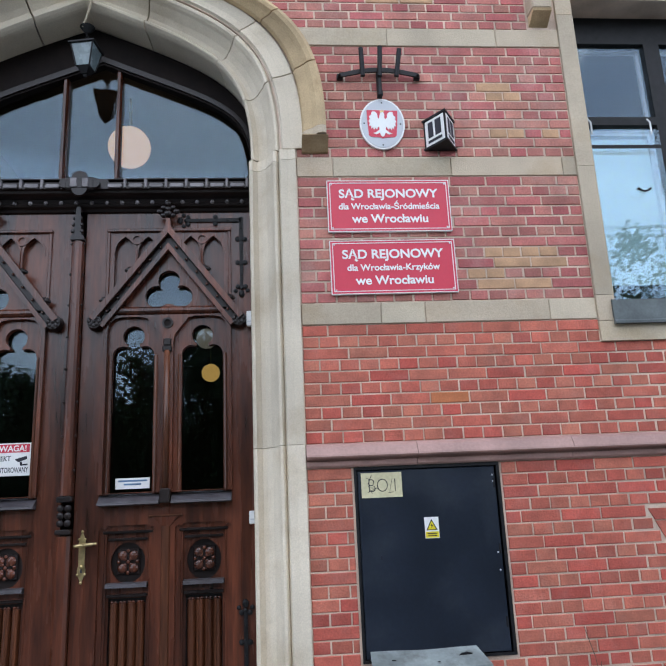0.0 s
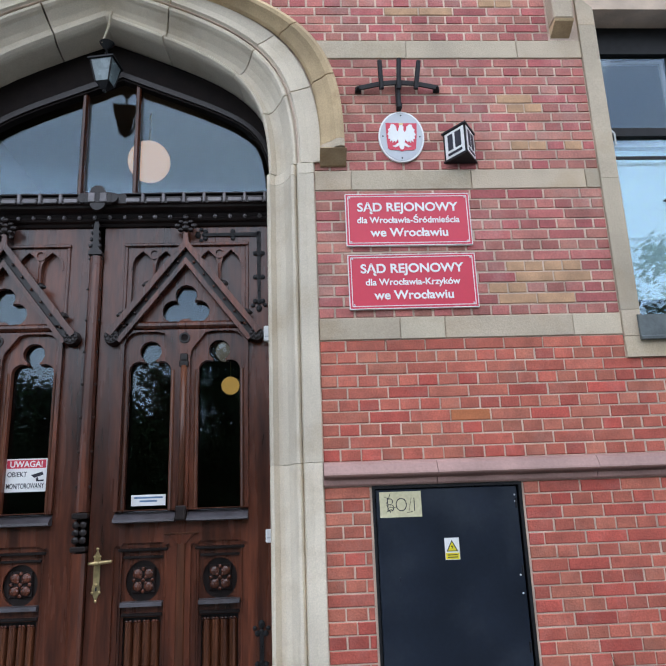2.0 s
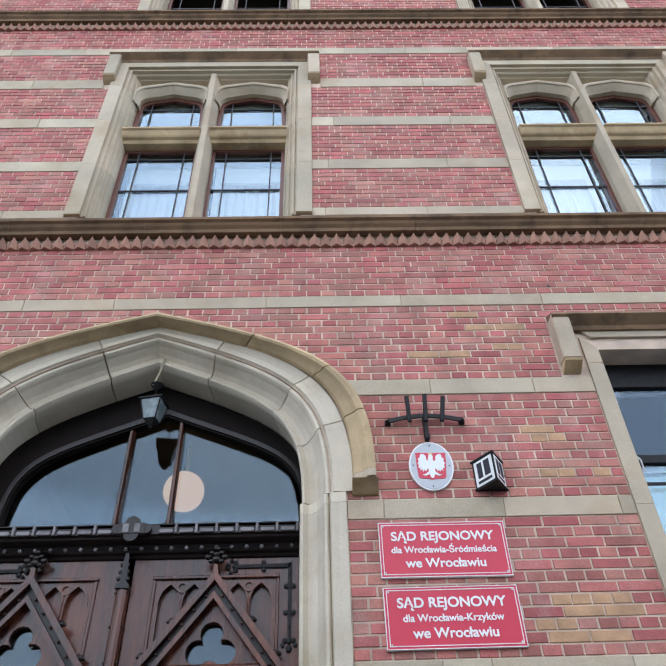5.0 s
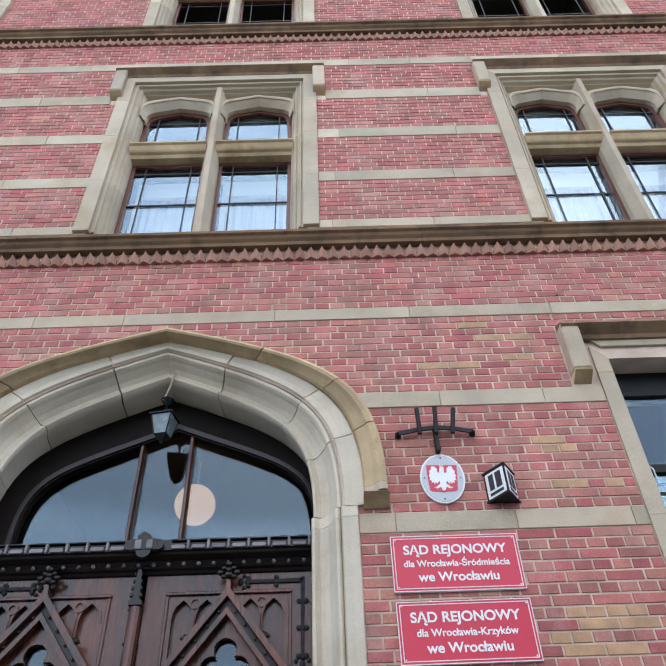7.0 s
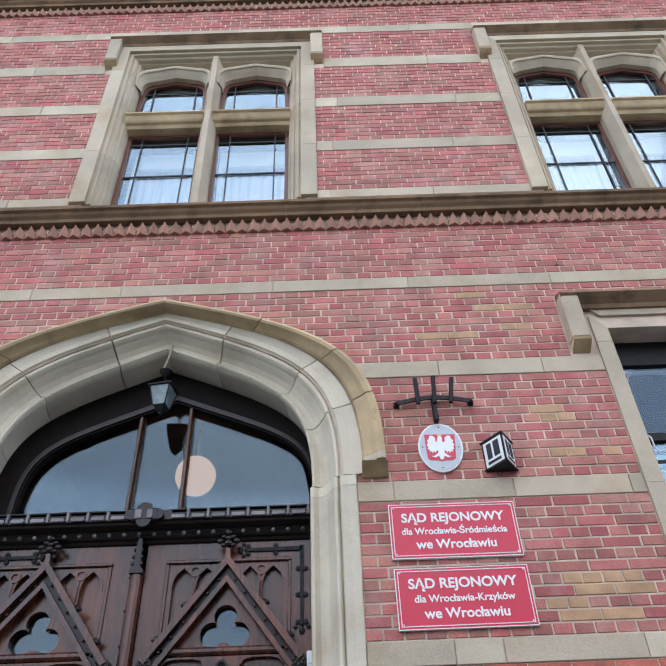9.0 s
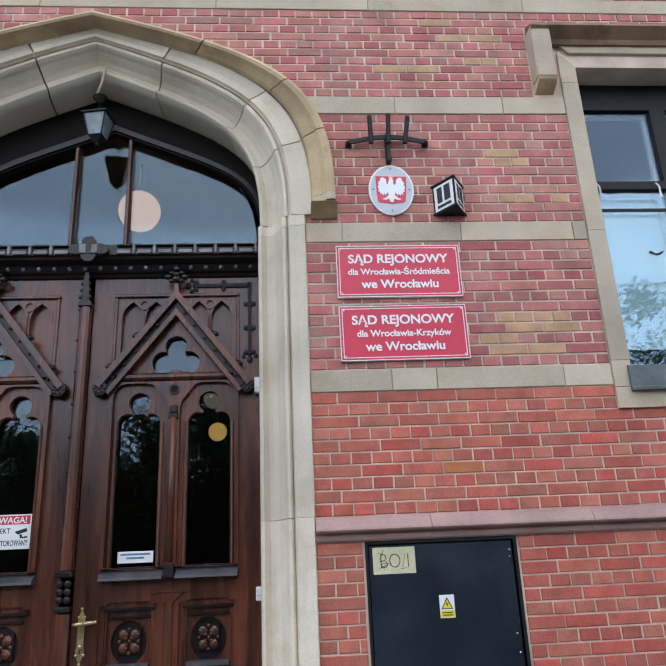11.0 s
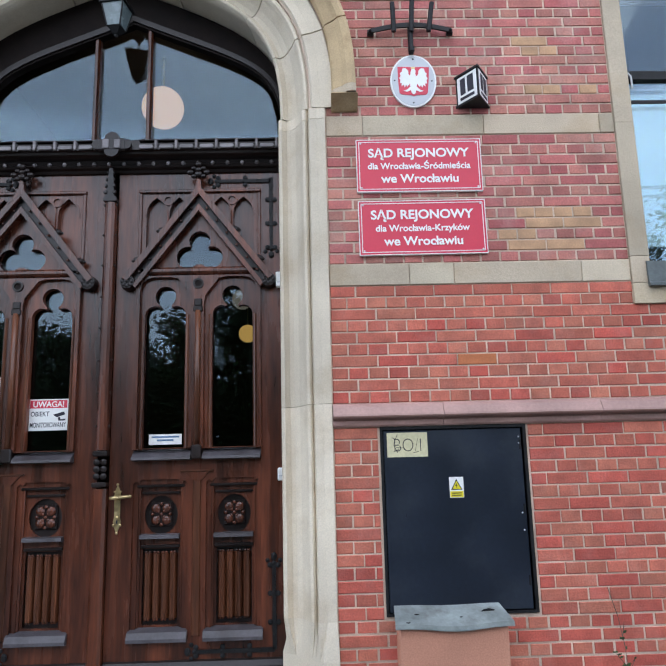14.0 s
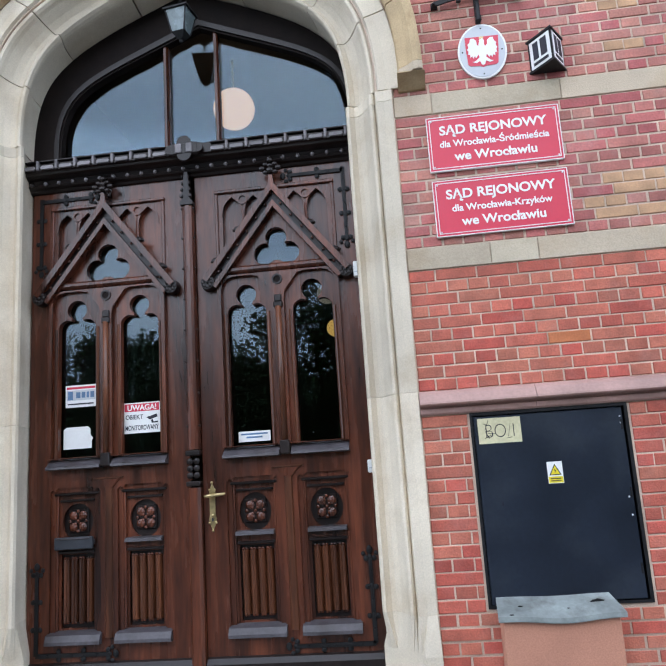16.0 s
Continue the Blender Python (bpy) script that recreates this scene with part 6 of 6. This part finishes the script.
# ---- trees across the street, seen in the glass ----
def tree(x, y, height, spread, seed):
    t = thing("tree", "leafy broadleaf tree across the street", "tree", group="park trees")
    rg = random.Random(seed)
    t.location = (x, y, GROUND + 0.1)
    bm = bmesh.new()
    rod(bm, (0, 0, 0), (0.1, 0.05, height * 0.35), 0.24, 10, 0.17)
    rod(bm, (0.1, 0.05, height * 0.35), (0.0, 0.1, height * 0.8), 0.17, 8, 0.05)
    tips = []
    for i in range(11):
        an, z = i * 2.4 + rg.random(), height * rg.uniform(0.22, 0.66)
        L = spread * rg.uniform(0.55, 0.95)
        e = (L * math.cos(an), L * math.sin(an), z + height * rg.uniform(0.05, 0.25))
        rod(bm, (0.08, 0.05, z), e, 0.07, 6, 0.02)
        tips.append(e)
    part("trunk", bm, M_BARK, t)
    v, f = [], []
    clumps = tips + [(rg.gauss(0, spread * 0.42), rg.gauss(0, spread * 0.42), height * rg.uniform(0.18, 0.98)) for _ in range(60)]
    for cx, cy, cz in clumps:
        r = spread * rg.uniform(0.22, 0.40) * (1.25 - 0.7 * cz / height)
        for _ in range(420 if x > 3 else 260):
            p = Vector((rg.gauss(0, 0.5), rg.gauss(0, 0.5), rg.gauss(0, 0.42))) * r + Vector((cx, cy, cz))
            if p.z < 0.3:
                continue
            a = Vector((rg.uniform(-1, 1), rg.uniform(-1, 1), rg.uniform(-1, 1))).normalized()
            b = a.cross(Vector((rg.uniform(-1, 1), rg.uniform(-1, 1), rg.uniform(-1, 1)))).normalized()
            s = rg.uniform(0.07, 0.14)
            k = len(v)
            v += [tuple(p - a * s), tuple(p + b * s * 0.5), tuple(p + a * s), tuple(p - b * s * 0.5)]
            f.append((k, k + 1, k + 2, k + 3))
    me = bpy.data.meshes.new("crown")
    me.from_pydata(v, [], f)
    me.materials.append(M_LEAF)
    o = new("crown", me)
    o.parent = t


for x, y, h, s, sd in ((-17, -21, 7.8, 4.0, 1), (-11.5, -23, 8.8, 4.2, 2), (-6.5, -20, 8.0, 3.6, 3), (-1.5, -21, 8.9, 4.0, 4), (4.0, -20, 9.4, 3.8, 5), (9.0, -22, 10.5, 4.4, 6),
                       (14.5, -21, 11.0, 4.4, 7), (20.0, -23, 9.5, 4.2, 8), (-23.0, -24, 9.0, 4.4, 9)):
    tree(x, y, h * (0.86 if x < 3 else 1.0), s, sd)
bm = bmesh.new()
rg = random.Random(3)
v, f = [], []
for _ in range(45000):
    p = Vector((rg.uniform(-34, 34), -27 + rg.gauss(0, 0.7), GROUND + abs(rg.gauss(0, 0.8)) + rg.uniform(0, 5.4)))
    a = Vector((rg.uniform(-1, 1), rg.uniform(-1, 1), rg.uniform(-1, 1))).normalized()
    b = a.cross(Vector((rg.uniform(-1, 1), rg.uniform(-1, 1), rg.uniform(-1, 1)))).normalized()
    s = rg.uniform(0.15, 0.32)
    k = len(v)
    v += [tuple(p - a * s), tuple(p + b * s * 0.6), tuple(p + a * s), tuple(p - b * s * 0.6)]
    f.append((k, k + 1, k + 2, k + 3))
bm.free()
me = bpy.data.meshes.new("shrubbery")
me.from_pydata(v, [], f)
me.materials.append(M_LEAF)
tagged(new("shrubbery", me), "dense dark shrubbery at the back of the park", "shrubs", kind="stuff")
for k, (y, z) in enumerate(((-9.0, 7.3), (-9.6, 7.75))):
    w = thing("overhead_wire", "thin overhead wire along the street", "wire", group="overhead wires")
    bm = bmesh.new()
    pts = [(x, y, z - 0.5 * (1 - (x / 30) ** 2)) for x in range(-30, 31, 3)]
    for p, q in zip(pts, pts[1:]):
        rod(bm, p, q, 0.018, 5)
    part("cable", bm, M_INK, w)
    for x in (-30, 30):
        bm = bmesh.new()
        rod(bm, (x, y, GROUND), (x, y, z + 0.1), 0.09, 8, 0.06)
        part("pole", bm, M_BARK, w)


# ---- the bricks ----
BUFF = [(2.66, 3.22, 2.90, 2.985), (2.64, 2.88, 2.82, 2.905), (3.05, 3.22, 2.82, 2.905), (2.60, 2.84, 2.745, 2.83), (2.66, 3.10, 2.66, 2.75),
        (2.76, 3.04, 4.215, 4.29), (2.86, 3.04, 4.14, 4.215), (2.78, 3.05, 3.83, 3.905), (3.20, 3.36, 3.83, 3.905), (2.08, 2.35, 4.98, 5.06), (2.30, 2.42, 4.82, 4.90),
        (2.62, 2.90, 5.25, 5.33), (2.66, 2.88, 5.05, 5.13), (2.40, 2.62, 5.40, 5.48)]
SALMON = [(2.17, 2.46, 1.90, 1.965)]
ZONES = [(-0.05, 1.512), (1.665, 2.45)] + [(a[1], b[0]) for a, b in zip(BANDS, BANDS[1:])]
ZONES = [z for z in ZONES if z[1] - z[0] > 0.2]
ZONES[[z[0] for z in ZONES].index(5.71)] = (5.71, 6.38)
ZONES += [(11.42, 14.2)]
ZONES = [(a, min(b, 10.93)) if 10 < a < 10.9 else (a, b) for a, b in ZONES]
PITCH = 0.262


def brick_mesh(w, h, name):
    """A brick with its near edges worn round."""
    me = bpy.data.meshes.new(name)
    c, y0, y1 = 0.004, 0.0, 0.016
    x, z = w / 2, h / 2
    v = [(-x, y1, -z), (x, y1, -z), (x, y1, z), (-x, y1, z), (-x, y0 + c, -z), (x, y0 + c, -z), (x, y0 + c, z), (-x, y0 + c, z),
         (-x + c, y0, -z + c), (x - c, y0, -z + c), (x - c, y0, z - c), (-x + c, y0, z - c)]
    f = []
    for k in (0, 4):
        f += [(k + i, k + (i + 1) % 4, k + 4 + (i + 1) % 4, k + 4 + i) for i in range(4)]
    f.append((8, 9, 10, 11))
    me.from_pydata(v, [], f)
    return me


rng = random.Random(11)
meshes = {}
far = {"bricks": ([], []), "lower_bricks": ([], [])}
single = 0
for z0, z1 in ZONES:
    rows = round((z1 - z0) / 0.0775)
    h = (z1 - z0) / rows
    for r in range(rows):
        za, zb = z0 + r * h, z0 + (r + 1) * h
        taken = blocked(za, zb)
        header = r % 2 == 0
        pitch = PITCH / 2 if header else PITCH
        start = X0 + (-0.012 if header else -0.081 + PITCH * 0.5 * ((r // 2) % 2))
        for lo, hi in cut(X0, X1, taken):
            first = math.ceil((lo + 0.045 - start) / pitch)
            edges, k = [lo], first
            while start + k * pitch < hi - 0.045:
                edges.append(start + k * pitch)
                k += 1
            edges.append(hi)
            for p, q in zip(edges, edges[1:]):
                cx, cz = (p + q) / 2 + rng.uniform(-0.0015, 0.0015), (za + zb) / 2 + rng.uniform(-0.0012, 0.0012)
                thin = 0.003 if cz > 5.6 else 0.0
                w, hh, out = q - p - 0.0085 + thin - rng.uniform(0, 0.0025), h - 0.0085 + 0.5 * thin - rng.uniform(0, 0.0015), rng.uniform(-0.0022, 0.0018)
                buff = any(a - 0.02 < cx < b + 0.02 and c < cz < d for a, b, c, d in BUFF)
                salmon = any(a < cx < b and c < cz < d for a, b, c, d in SALMON)
                near = 1.38 < cx < 3.45 and 0.34 < cz < 2.45 and single < 300
                if near or buff or salmon:
                    key = (round(w, 2), round(hh, 3), "y" if buff else "o" if salmon else "r")
                    if key not in meshes:
                        meshes[key] = brick_mesh(w, hh, "brick")
                        meshes[key].materials.append(M_YELLOW if buff else M_ORANGE if salmon else M_BRICK)
                    ob = new("brick", meshes[key])
                    ob.location = (cx, out, cz)
                    ob.parent = wall
                    single += 1
                else:
                    far_v, far_f = far["lower_bricks" if cz < 2.5 else "bricks"]
                    k, c = len(far_v), 0.004
                    x2, z2 = w / 2, hh / 2
                    far_v += [(cx + a * x2, out + 0.016, cz + b * z2) for a, b in ((-1, -1), (1, -1), (1, 1), (-1, 1))]
                    far_v += [(cx + a * (x2 - c), out, cz + b * (z2 - c)) for a, b in ((-1, -1), (1, -1), (1, 1), (-1, 1))]
                    far_f += [(k + i, k + (i + 1) % 4, k + 4 + (i + 1) % 4, k + 4 + i) for i in range(4)] + [(k + 4, k + 5, k + 6, k + 7)]
for name, mat in (("bricks", M_BRICKS), ("lower_bricks", M_BRICKS_LOW)):
    me = bpy.data.meshes.new(name)
    me.from_pydata(far[name][0], [], far[name][1])
    me.materials.append(mat)
    ob = new(name, me)
    ob.parent = wall
    tagged(ob, kind="stuff")
